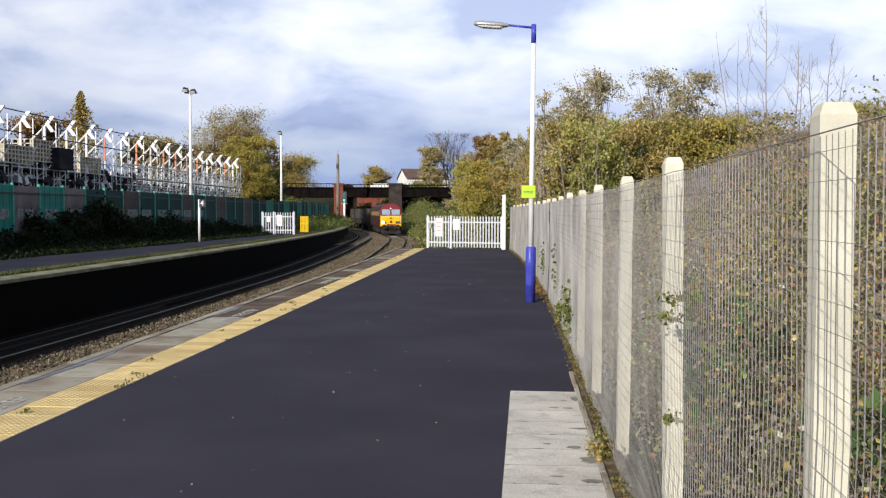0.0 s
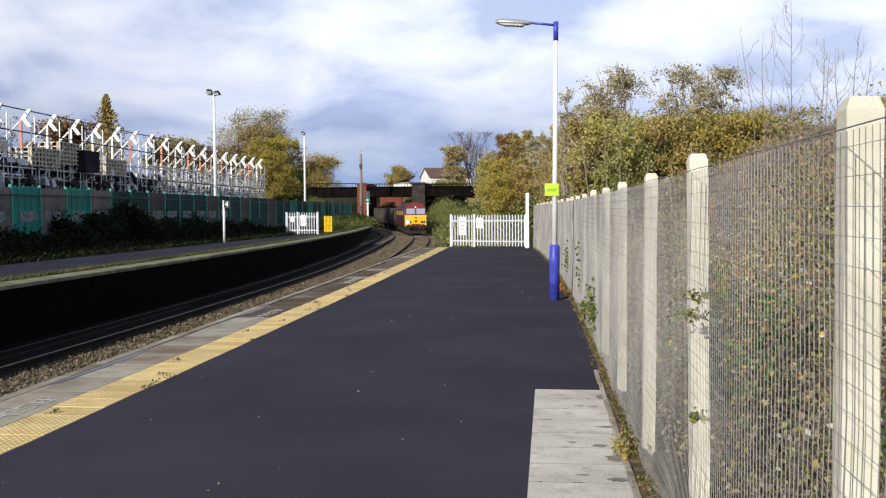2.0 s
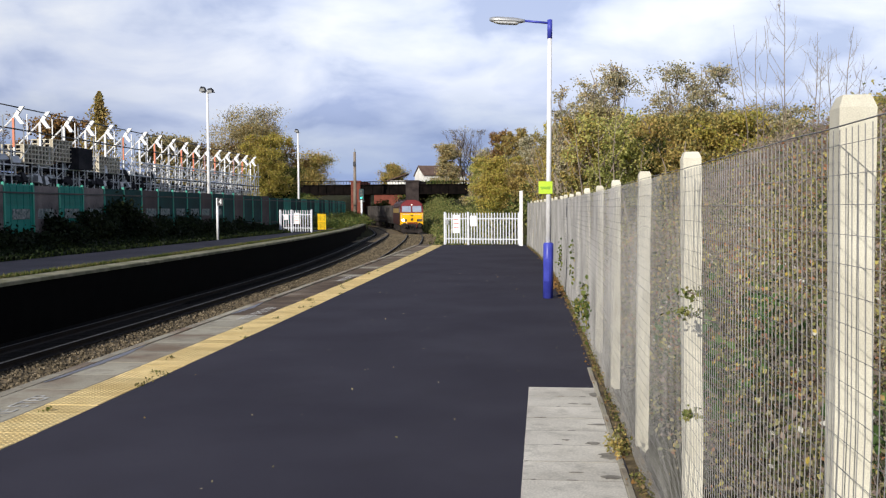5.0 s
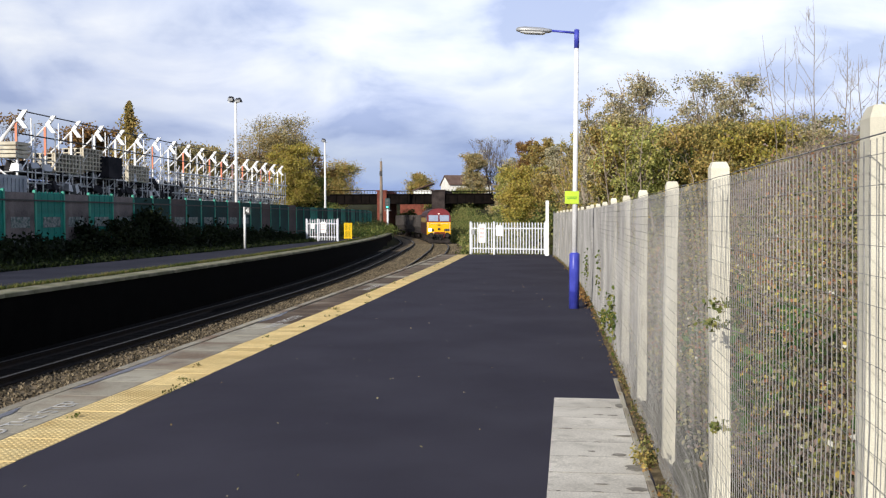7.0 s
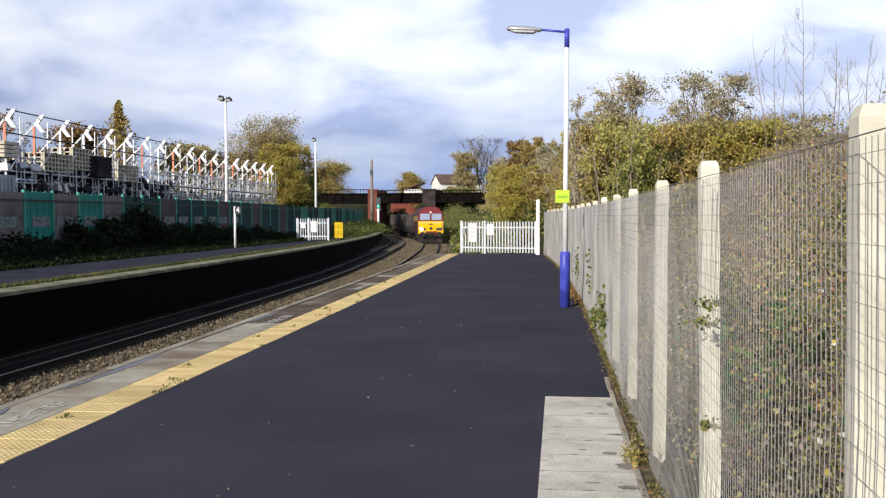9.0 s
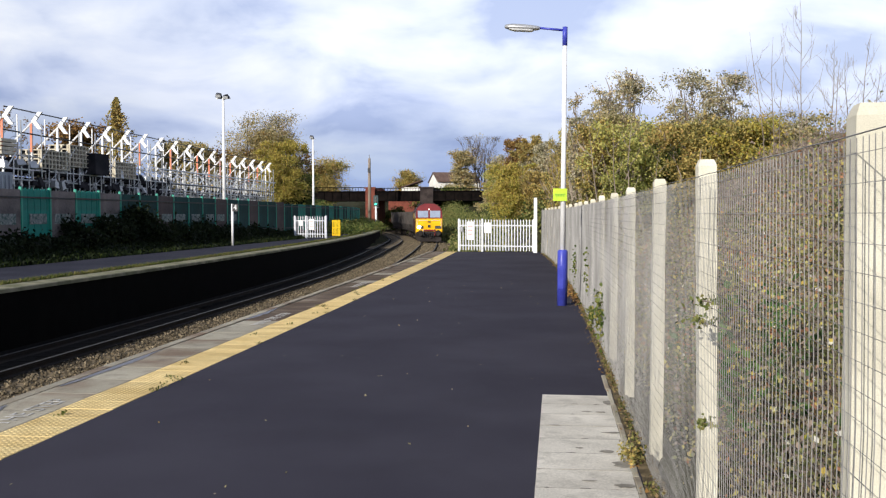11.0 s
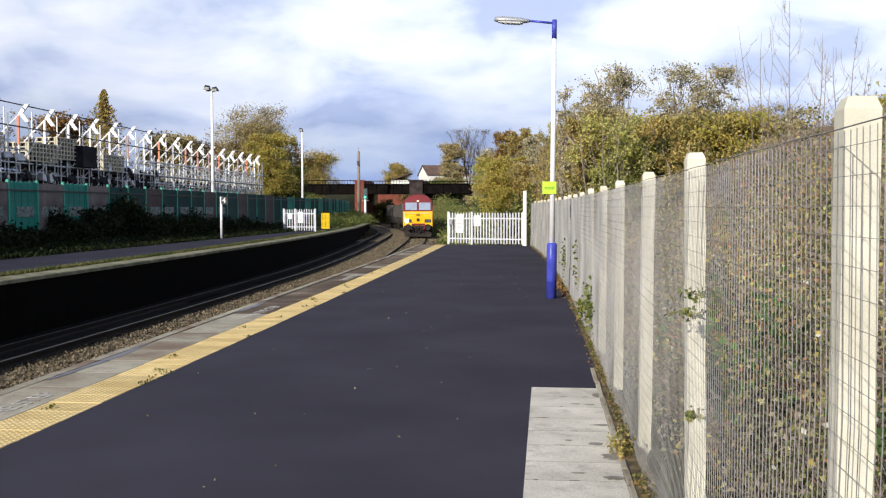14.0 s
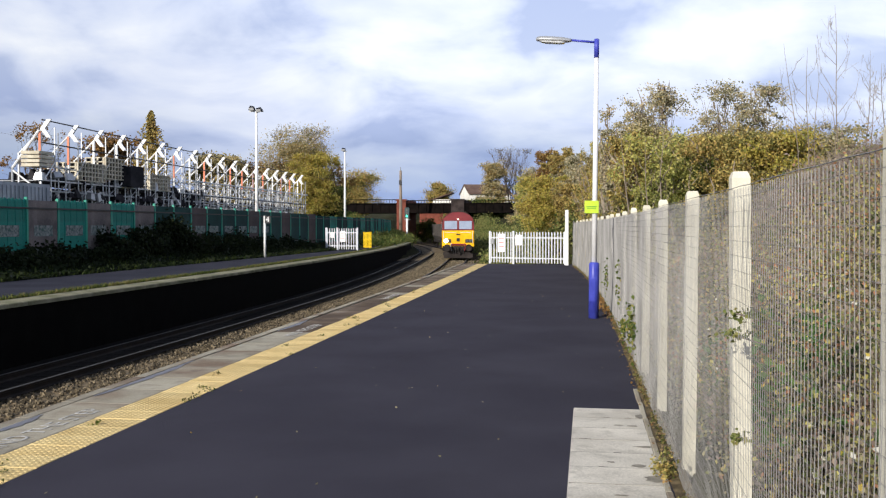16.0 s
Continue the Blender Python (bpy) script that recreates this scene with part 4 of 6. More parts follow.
    for k, dz, nx, nz, big in ((0, 5.02, 1, 4, 1), (1.75, 4.5, 8, 4, 0), (2.75, 4.75, 6, 5, 0), (5.0, 4.35, 8, 4, 0)):
        x, y = row(k)
        s = thing("timber_stack", "stack of pale timber blocks on the storage deck", "timber", pose(x - 0.4, y, dz), "timber stacks")
        for i in range(nz):
            if big:
                part("board", Mesh().box((0.0, 0.4, 0.11 + 0.21 * i), (1.0, 1.35, 0.16), bevel=0.01), PALLET, s)
            else:
                part("board", Mesh().box((0, 0, 0.03 + 0.24 * i), (1.3, 0.36 * nx + 0.09, 0.06)), PALLET, s)
                for j in range(nx + 1):
                    part("block", Mesh().box((0.6, -0.18 * nx + 0.36 * j, 0.15 + 0.24 * i), (0.1, 0.09, 0.18)), PALLET, s)
                for j in range(4):
                    part("block", Mesh().box((-0.6 + 0.36 * j, -0.18 * nx, 0.15 + 0.24 * i), (0.09, 0.1, 0.18)), PALLET, s)
        # A dark box is added to paint the shade between the blocks.
        if not big:
            part("shade_core", Mesh().box((-0.08, 0.06, 0.12 * nz), (1.1, 0.36 * nx - 0.1, 0.24 * nz - 0.02)), DECK, s, "dark box painting the shade inside the stack")
            part("board", Mesh().box((0, 0, 0.03 + 0.24 * nz), (1.3, 0.36 * nx + 0.09, 0.06)), PALLET, s)
    c = thing("shipping_container", "grey corrugated steel container behind the green fence", "container", pose(-26.6, 38.2, 0.6))
    m = Mesh().box((0, 0, 1.7), (2.4, 7.6, 3.4))
    part("container_body", m, GREY_SHEET, c)
    for k in range(24):
        part("corrugation", Mesh().box((1.22, -3.6 + 0.31 * k, 1.7), (0.06, 0.15, 3.1)), GREY_SHEET, c)
    x, y = row(3.4)
    s = thing("crate", "dark steel crate on the storage deck", "crate", pose(x + 0.1, y, 4.4))
    part("crate_body", Mesh().box((0, 0, 0.62), (1.3, 1.7, 1.24), bevel=0.03), DECK, s)


make_scaffold()


# ---- bridge, signal, pole, house ----
def make_bridge():
    by = 165.0
    t = thing("road_bridge", "dark iron girder road bridge with brick piers over the railway", "bridge", pose(0, by, 0))
    for lo, hi, zt in ((-52, -33.4, 6.75), (-31.75, -23.7, 6.6), (-21.4, -10.0, 6.45)):
        g = Mesh().box(((lo + hi) / 2, 0, 5.25), (hi - lo, 0.5, 1.7)).box(((lo + hi) / 2, -0.3, 4.45), (hi - lo, 0.35, 0.14)).box(((lo + hi) / 2, -0.3, 6.05), (hi - lo, 0.35, 0.14))
        x = lo + 0.6
        while x < hi:
            g.box((x, -0.3, 5.25), (0.1, 0.2, 1.5)); x += 1.5
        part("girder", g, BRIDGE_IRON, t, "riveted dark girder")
        p = Mesh().box(((lo + hi) / 2, 0, zt), (hi - lo, 0.12, 0.12))
        x = lo + 0.2
        while x < hi:
            p.box((x, 0, 6.35), (0.07, 0.07, 0.7)); x += 0.5
        part("parapet_rail", p, BRIDGE_IRON, t, "dark railing along the parapet")
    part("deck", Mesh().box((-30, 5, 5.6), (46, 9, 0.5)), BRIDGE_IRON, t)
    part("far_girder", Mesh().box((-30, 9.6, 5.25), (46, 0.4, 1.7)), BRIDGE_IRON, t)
    for lo, hi, mat, lab in ((-33.4, -31.75, BRICK, "red brick pier"), (-23.7, -21.4, BRIDGE_STONE, "dark stone pier")):
        part("pier", Mesh().box(((lo + hi) / 2, 4.5, 2.7), (hi - lo, 10.2, 8.0)).box(((lo + hi) / 2, -0.6, 6.65), (hi - lo + 0.3, 0.4, 0.3)), mat, t, lab)
    part("abutment", Mesh().box((-9, 5, 2.2), (4, 10, 7.5)), BRIDGE_STONE, t)
    part("wing_wall", Mesh().box((-30.0, 22, 2.4), (6.5, 0.8, 5.6)), BRICK, t, "sunlit red brick wall beyond the arch")


make_bridge()


def make_signal():
    t = thing("railway_signal", "white railway signal post with a dark head showing green", "signal", pose(-24.55, 128.0, -1.15))
    part("signal_post", Mesh().tube([(0, 0, 0), (0, 0, 4.3)], 0.14, 12), WHITE, t, "", True)
    head = part("signal_head", Mesh().box((0, 0, 5.0), (0.62, 0.3, 1.5), bevel=0.06), SIGNAL_TEAL, t, "dark signal head with a hood")
    for k in range(3):
        part("aspect", Mesh().tube([(0, -0.15, 4.55 + 0.42 * k), (0, -0.24, 4.55 + 0.42 * k)], 0.14, 12), SIGNAL_GLOW if k == 0 else LAMP_DARK, head)
    part("platform_bracket", Mesh().box((0, 0.25, 4.1), (0.8, 0.7, 0.06)), GREY_METAL, t)
    u = thing("utility_pole", "weathered timber pole with a transformer on it", "pole", pose(-31.2, 157.0, -1.0))
    part("pole_shaft", Mesh().tube([(0, 0, 0), (0, 0, 12.4)], [0.32, 0.2], 10), POLE_WOOD, u, "", True)
    part("insulator", Mesh().box((0, -0.3, 10.4), (0.4, 0.3, 0.7), bevel=0.05), DARK_METAL, u)
    part("pole_cap", Mesh().tube([(0, 0, 12.4), (0, 0, 13.0)], 0.06, 6), GREY_METAL, u)
    v = thing("street_lamp", "grey street lamp beyond the trees", "street lamp", pose(-40, 140, 3))
    part("column", Mesh().tube([(0, 0, 0), (0, 0, 7.2)], 0.1, 8), GREY_METAL, v)
    part("lantern", Mesh().box((0.3, 0, 7.2), (0.9, 0.25, 0.14)), GREY_METAL, v)


make_signal()


def make_house():
    y0 = 226.0
    dz = ground_z(-28, y0)
    t = thing("house", "white rendered house with a brown tiled gable roof", "house", pose(-28.2, y0, 0, 0, 0, 24))
    wall = part("wall", Mesh().prism([(0, dz - 1), (7.5, dz - 1), (7.5, 9.9), (3.75, 12.0), (0, 9.9)], "x", 0.0, 10.5), RENDER_WALL, t, "white rendered walls and gable")
    r = part("roof", Mesh().prism([(-0.4, 9.7), (3.75, 12.05), (7.9, 9.7), (7.9, 9.9), (3.75, 12.25), (-0.4, 9.9)], "x", -0.25, 10.8), ROOF_TILE, t, "brown tiled roof")
    for x in (2.4, 5.4, 8.2):
        wn = part("window", Mesh().box((x, -0.02, 8.7), (1.5, 0.1, 1.2)), WHITE, t, "white framed window")
        part("pane", Mesh().box((x - 0.36, -0.08, 8.7), (0.6, 0.03, 1.0)), WINDOW_GLASS, wn)
        part("pane", Mesh().box((x + 0.36, -0.08, 8.7), (0.6, 0.03, 1.0)), WINDOW_GLASS, wn)
    s = thing("shed", "low pale outbuilding with a sloping roof beside the house", "shed", pose(-33.2, 215, 0))
    part("wall", Mesh().box((0, 2, 6.2), (4.2, 4, 4.0)), RENDER_WALL, s)
    part("roof", Mesh().prism([(-2.4, 8.0), (2.4, 9.6), (2.4, 9.8), (-2.4, 8.2)], "y", -0.3, 4.3), ROOF_TILE, s)


make_house()


# ---- trees and undergrowth ----
def make_tree(name, label, x, y, height, width, mat, seed, clumps=60, per=70, leaf=0.14, stems=1, bark=None, low=0.3, depth=None, tipped=0.55, tight=0.075, slim=1.0, bare=2.0, twigs=0, group="trees"):
    """A tapered trunk or several, limbs that fork, and a crown of leaf clumps about their ends."""
    rng = np.random.default_rng(seed)
    z0 = ground_z(x, y)
    t = thing(name, label, "tree", pose(x, y, z0 - 0.1), group)
    trunk = Mesh()
    depth = depth or width
    tips = []
    for s in range(stems):
        lean = np.clip(rng.normal(0, 0.14 if stems > 1 else 0.04, 2) * height, -0.3 * width, 0.3 * width)
        base = np.array([rng.normal(0, width * 0.16), rng.normal(0, depth * 0.12), 0]) if stems > 1 else np.zeros(3)
        pts = [base + np.array([lean[0] * k * k, lean[1] * k * k, height * 0.92 * k]) + (rng.normal(0, 0.012 * height, 3) * (1 if k else 0)) for k in (0, 0.25, 0.5, 0.75, 1.0)]
        r = slim * 0.018 * height / (1 if stems == 1 else 1.7)
        trunk.tube(pts, [r, r * 0.8, r * 0.58, r * 0.35, r * 0.1], 7)
        for b in range(9 if stems == 1 else 6):
            k = rng.uniform(low, 0.95)
            p = np.array([np.interp(k, (0, 0.25, 0.5, 0.75, 1), [q[i] for q in pts]) for i in range(3)])
            a = rng.uniform(0, 2 * np.pi)
            ln = rng.uniform(0.5, 1.0) * (1.15 - k * 0.75)
            e = p + np.array([math.cos(a) * width * 0.5 * ln, math.sin(a) * depth * 0.5 * ln, height * rng.uniform(0.06, 0.24)])
            mid = (p + e) / 2 + np.array([0, 0, height * 0.02])
            trunk.tube([p, mid, e], [r * 0.42 * (1.2 - k), r * 0.26 * (1.2 - k), r * 0.08], 5)
            tips.append(e * np.array((1, 1, min(1.0, height * 0.97 / max(e[2], 0.1)))))
            for _ in range(3):
                f = mid + (e - mid) * rng.uniform(0, 0.9)
                g = f + rng.normal(0, 1, 3) * np.array([width, depth, height * 0.5]) * 0.13 + np.array([0, 0, height * 0.05])
                g[2] = min(g[2], height)
                trunk.tube([f, (f + g) / 2 + rng.normal(0, 0.02 * height, 3) * 0.4, g], [r * 0.14, r * 0.09, r * 0.04], 4)
                tips.append(g)
    for _ in range(twigs):
        p = tips[rng.integers(len(tips))]
        g = p + np.array([rng.normal(0, 0.05) * width + p[0] * 0.12, rng.normal(0, 0.05) * depth, height * rng.uniform(0.04, 0.13)])
        g[2] = min(g[2], height * 1.04)
        trunk.tube([p, (p + g) / 2 + rng.normal(0, 0.006 * height, 3), g], [0.028, 0.02, 0.01], 3)
    part("trunk", trunk, bark or BARK, t)
    if clumps:
        tips = np.array(tips)
        pts = []
        zc = height * (low + 1) / 2
        for k in range(clumps):
            if rng.random() < tipped:
                c = tips[rng.integers(len(tips))] + rng.normal(0, 0.03 * height, 3)
            else:
                d = rng.normal(size=3); d /= np.linalg.norm(d)
                c = np.array([0, 0, zc]) + d * np.array([width / 2, depth / 2, height * (1 - low) / 2]) * rng.uniform(0.5, 1.0)
            s = width * tight * rng.uniform(0.5, 1.5)
            pts.append(c + rng.normal(size=(int(per * rng.uniform(0.4, 1.5)), 3)) * s * np.array((1.1, 1.1, 0.7)))
        c = np.concatenate(pts)
        c = c[(c[:, 2] > 0.05) & (c[:, 2] < height * (1.04 + 0.12 * rng.random(len(c))))]
        c = c[(c[:, 2] < height * bare) | (rng.random(len(c)) < 0.3)]
        wy = np.clip(c[:, 1] + y, 0, 52)
        c = c[(c[:, 0] + x > 0.945 - 0.00030 * wy * wy - 0.0000066 * wy ** 3) | (c[:, 1] + y > 54)]
        part("crown", leaf_mesh("crown", c, leaf, mat, seed), mat, t)
    return t


def make_sapling(x, y, top, dx, forks, seed):
    """A bare whippy stem with side shoots that curve upwards, each forking again."""
    rng = np.random.default_rng(seed)
    z0 = ground_z(x, y)
    h = top - z0
    t = thing("sapling", "bare thin sapling standing above the undergrowth", "sapling", pose(x, y, z0 - 0.1), "saplings")
    spine = lambda q: np.array([dx * q ** 1.6 + 0.03 * math.sin(7 * q + seed), 0.05 * math.sin(5 * q + seed), h * q])
    part("stem", Mesh().tube([spine(q) for q in (0, 0.2, 0.4, 0.55, 0.7, 0.82, 0.92, 1)], [0.015, 0.013, 0.011, 0.009, 0.0075, 0.006, 0.0045, 0.002], 6), PALE_BARK, t)
    for k in range(forks):
        q = 0.42 + 0.48 * (k + rng.random() * 0.6) / forks
        a = spine(q)
        side = rng.choice((-1, 1))
        reach = h * (1.02 - q) * rng.uniform(0.3, 0.65)
        tip = a + np.array([side * reach * rng.uniform(0.3, 0.6), rng.normal(0, 0.15), reach])
        mid = (a + tip) / 2 + np.array([side * reach * 0.1, 0, -reach * 0.08])
        shoot = Mesh().tube([a, mid, tip], [0.0055, 0.004, 0.002], 5)
        for _ in range(4):
            b = mid + (tip - mid) * rng.uniform(-0.6, 0.8)
            e = b + np.array([rng.normal(0, 0.1), rng.normal(0, 0.08), rng.uniform(0.12, 0.3)])
            shoot.tube([b, (b + e) / 2 + rng.normal(0, 0.01, 3), e], [0.003, 0.0025, 0.0012], 4)
        part("side_shoot", shoot, PALE_BARK, t)


def make_trees():
    # behind the storage racks
    make_tree("tree", "broad tree with thinning pale green leaves and bare twigs on top", -39.6, 122, 14.2, 11.0, LEAF_PALE, 11, 640, 60, 0.13, 5, tipped=0.75, tight=0.045, bare=0.88, twigs=220, low=0.25)
    make_tree("tree", "yellowing tree beside the rack end", -34.9, 116, 10.3, 5.4, LEAF_GOLD, 12, 360, 90, 0.13, 3, low=0.2, tipped=0.7, tight=0.06)
    make_tree("tree", "thin brown tree shedding its leaves", -35.4, 124, 9.6, 5.0, LEAF_BROWN, 27, 70, 40, 0.14, 4, tipped=1.0, tight=0.05, twigs=160)
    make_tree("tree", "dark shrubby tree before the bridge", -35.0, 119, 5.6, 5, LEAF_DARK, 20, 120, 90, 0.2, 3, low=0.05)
    make_tree("tree", "dark shrubby tree before the bridge", -33.2, 121, 6.6, 3.6, LEAF_GREEN, 28, 100, 80, 0.17, 3, low=0.1)
    make_tree("tree", "dark green and gold tree beyond the bridge", -46.4, 182, 9.4, 9.4, LEAF_OLIVE, 13, 280, 90, 0.2, 3, low=0.1, twigs=60)
    make_tree("tree", "dark green and gold tree beyond the bridge", -50.6, 178, 8.0, 7, LEAF_GREEN, 14, 220, 90, 0.2, 2, low=0.1)
    lp = thing("lamp_post", "thin grey lamp post beyond the racks", "lamp post", pose(-37.85, 140, ground_z(-37.85, 140) - 0.05))
    hp = 10.3 - ground_z(-37.85, 140)
    part("pole", Mesh().tube([(0, 0, 0), (0, 0, hp)], [0.09, 0.06], 8), GREY_METAL, lp)
    part("lamp_arm", Mesh().tube([(0, 0, hp), (0.9, -0.1, hp + 0.08)], 0.05, 6), GREY_METAL, lp)
    part("lamp_head", Mesh().box((0.95, -0.1, hp + 0.04), (0.7, 0.26, 0.16), bevel=0.04), GREY_METAL, lp)
    c = thing("conifer", "narrow golden brown conifer on the skyline", "tree", pose(-53.0, 110, ground_z(-53, 110) - 0.1))
    rng2 = np.random.default_rng(15)
    part("trunk", Mesh().tube([(0, 0, 0), (0, 0, 15.0)], [0.22, 0.03], 7), BARK, c)
    zz = 3.0 + 12.7 * rng2.random(5200) ** 1.15
    rad = 3.5 * np.minimum(1, (16.0 - zz) / 8.5) * np.sqrt(rng2.random(5200)) * (0.55 + 0.45 * np.sin(zz * 1.7 + 1.0) ** 2 + 0.45 * rng2.random(5200))
    an = rng2.uniform(0, 2 * np.pi, 5200)
    rad *= 0.75 + 0.35 * np.sin(an * 3 + zz * 1.1)
    part("crown", leaf_mesh("crown", np.stack([rad * np.cos(an), rad * np.sin(an), zz], 1), 0.2, LEAF_RUST, 15), LEAF_RUST, c)
    make_tree("tree", "thin brown tree on the skyline", -58.5, 112, 12.0, 9, LEAF_BROWN, 16, 230, 70, 0.22, 4, tipped=0.9, tight=0.045)
    make_tree("tree", "thin brown tree on the skyline", -47.5, 120, 10.2, 9, LEAF_PALE, 17, 230, 70, 0.22, 4, tipped=0.9, tight=0.045)
    make_tree("tree", "thin brown tree on the skyline", -43.5, 126, 9.8, 9, LEAF_BROWN, 18, 230, 70, 0.22, 4, tipped=0.9, tight=0.045)
    make_tree("tree", "bare grey tree on the skyline", -70.0, 112, 14.5, 9, LEAF_BROWN, 19, 40, 40, 0.2, 4, tipped=1.0, tight=0.04)
    # beyond the bridge
    make_tree("tree", "round yellow-green tree beyond the bridge", -35.1, 222, 8.4, 6.8, LEAF_OLIVE, 21, 200, 100, 0.22, 1, low=0.05)
    make_tree("tree", "slim yellow-green tree beside the house", -17.6, 177, 13.3 - ground_z(-17.6, 177), 4.4, LEAF_PALE, 22, 260, 80, 0.16, 1, low=0.05, tipped=0.7)
    make_tree("tree", "bare grey poplar behind the slim tree", -14.6, 184, 16.6 - ground_z(-14.6, 184), 5.6, LEAF_GREY, 23, 90, 40, 0.13, 9, tipped=1.0, tight=0.04, twigs=650, bare=0.6)
    make_tree("tree", "dense green scrub tree behind the bridge", -19.0, 178, 3.8, 8, LEAF_GREEN, 25, 160, 90, 0.24, 4, low=0.0)
    make_tree("tree", "dense green scrub tree behind the bridge", -24.0, 182, 3.2, 6, LEAF_GREEN, 26, 120, 90, 0.24, 4, low=0.0)
    make_tree("tree", "small tree at the brick pier", -30.0, 176, 4.6, 4.5, LEAF_GREEN, 24, 60, 70, 0.26, 2, low=0.05)
    # the cutting side between the platform end and the bridge
    for k, (x, y, top, w, m, lab) in enumerate([
            (-9.3, 150, 8.6, 4.2, LEAF_PALE, "pale green"), (-7.6, 135, 8.6, 4.0, LEAF_LIME, "green and yellow"), (-5.8, 120, 9.0, 4.0, LEAF_GREY, "thin grey-green"), (-4.8, 110, 10.4, 3.2, LEAF_BROWN, "rusty orange"),
            (-4.7, 100, 5.6, 3.0, LEAF_GREY, "thin grey-green"), (-3.6, 95, 5.6, 2.8, LEAF_RUST, "brown and gold"), (-1.5, 80, 8.2, 2.4, LEAF_RUST, "brown and gold"), (-0.4, 75, 7.3, 3.0, LEAF_GREY, "thin grey-green"),
            (0.8, 70, 7.0, 3.0, LEAF_PALE, "pale green"), (1.2, 60, 5.7, 2.8, LEAF_RUST, "brown and gold"), (-1.2, 66, 4.8, 2.6, LEAF_RUST, "brown and gold"), (-2.2, 74, 4.4, 2.6, LEAF_RUST, "brown and gold"),
            (1.9, 64, 6.6, 3.0, LEAF_BROWN, "rusty"), (0.2, 58, 4.4, 2.4, LEAF_OLIVE, "olive"), (3.6, 68, 7.4, 3.6, LEAF_GREY, "thin grey-green"), (-2.4, 90, 7.0, 4.0, LEAF_GREY, "thin grey-green")]):
        make_tree("tree", lab + " autumn tree on the cutting side", x, y, top - ground_z(x, y), w, m, 30 + k, 300, 85, 0.036 + 0.0008 * y, 4, low=0.05, tipped=0.75, tight=0.055, twigs=40)
    make_tree("birch_tree", "small gold birch with a pale trunk beyond the gate", -3.1, 58.5, 4.9 - ground_z(-3.1, 58.5), 2.3, LEAF_GOLD, 49, 230, 80, 0.075, 1, BIRCH_BARK, low=0.3, slim=1.3)
    # the thicket behind the mesh fence
    for k, (x, y, top, w, m) in enumerate([(1.95, 33, 6.6, 1.9, LEAF_GREY), (3.4, 34, 4.9, 1.8, LEAF_OLIVE), (4.5, 33, 6.6, 1.9, LEAF_GREY), (5.75, 33, 6.5, 1.9, LEAF_GREY), (1.35, 34, 6.2, 1.3, LEAF_PALE), (0.95, 33, 5.5, 1.2, LEAF_GREY), (2.6, 35, 5.5, 1.5, LEAF_LIME), (1.9, 30.5, 5.0, 1.9, LEAF_PALE), (6.9, 32, 5.2, 1.7, LEAF_GREY),
                                           (1.3, 37, 5.6, 2.4, LEAF_OLIVE), (0.6, 41, 5.3, 2.2, LEAF_GOLD), (0.6, 47, 5.6, 2.6, LEAF_OLIVE), (2.3, 28.5, 4.6, 2.2, LEAF_LIME), (4.3, 27, 4.5, 2.2, LEAF_OLIVE),
                                           (5.5, 26.5, 4.5, 2.2, LEAF_GOLD), (6.6, 27, 4.3, 2.0, LEAF_PALE), (4.4, 40, 5.9, 3.0, LEAF_OLIVE), (7.5, 38, 5.7, 3.0, LEAF_OLIVE), (2.4, 44, 6.0, 3.0, LEAF_GOLD), (3.2, 29.5, 4.4, 1.5, LEAF_GREEN), (4.9, 30, 4.9, 2.2, LEAF_RUST), (1.3, 29.5, 4.7, 1.4, LEAF_OLIVE), (3.0, 32, 4.9, 1.7, LEAF_PALE)]):
        h = top - ground_z(x, y)
        thin = m == LEAF_GREY or k == 4
        make_tree("tree", "shrubby autumn tree in the thicket behind the fence", x, y, h, w, m, 60 + k, 130 if thin else 210, 56 if thin else 62, 0.052 if thin else 0.054, 5, PALE_BARK, low=0.2 if thin else 0.08, tipped=0.92, tight=0.06, twigs=60 if thin else 20, group="thicket trees")
    make_tree("shrub", "small golden shrub on top of the bank", 6.6, 18.6, 4.05 - ground_z(6.6, 18.6), 1.3, LEAF_GOLD, 58, 150, 60, 0.035, 4, PALE_BARK, low=0.1, tipped=0.85, tight=0.07, group="thicket trees")
    for k, (x, y, top, dx) in enumerate([(1.3, 26.8, 4.7, -0.42), (1.75, 27.4, 4.6, -0.16), (1.95, 26.9, 4.9, 0.14), (2.75, 27.6, 4.4, 0.22)]):
        st = thing("pale_sapling", "slim pale bare stem before the thicket", "sapling", pose(x, y, ground_z(x, y) - 0.1), "pale stems")
        hh = top - ground_z(x, y)
        part("stem", Mesh().tube([(0, 0, 0), (dx * 0.3 + 0.05, 0, hh * 0.35), (dx * 0.55 - 0.06, 0, hh * 0.7), (dx, 0.05, hh)], [0.024, 0.02, 0.014, 0.004], 7), PALE_BARK, st)
        for q in range(7):
            zq = hh * (0.35 + 0.085 * q); xq = dx * zq / hh
            part("twig", Mesh().tube([(xq * 0.9, 0, zq), (xq + 0.16 * (-1) ** q, 0.05, zq + 0.2), (xq + 0.26 * (-1) ** q, 0.1, zq + 0.5)], [0.011, 0.008, 0.003], 5), PALE_BARK, st)
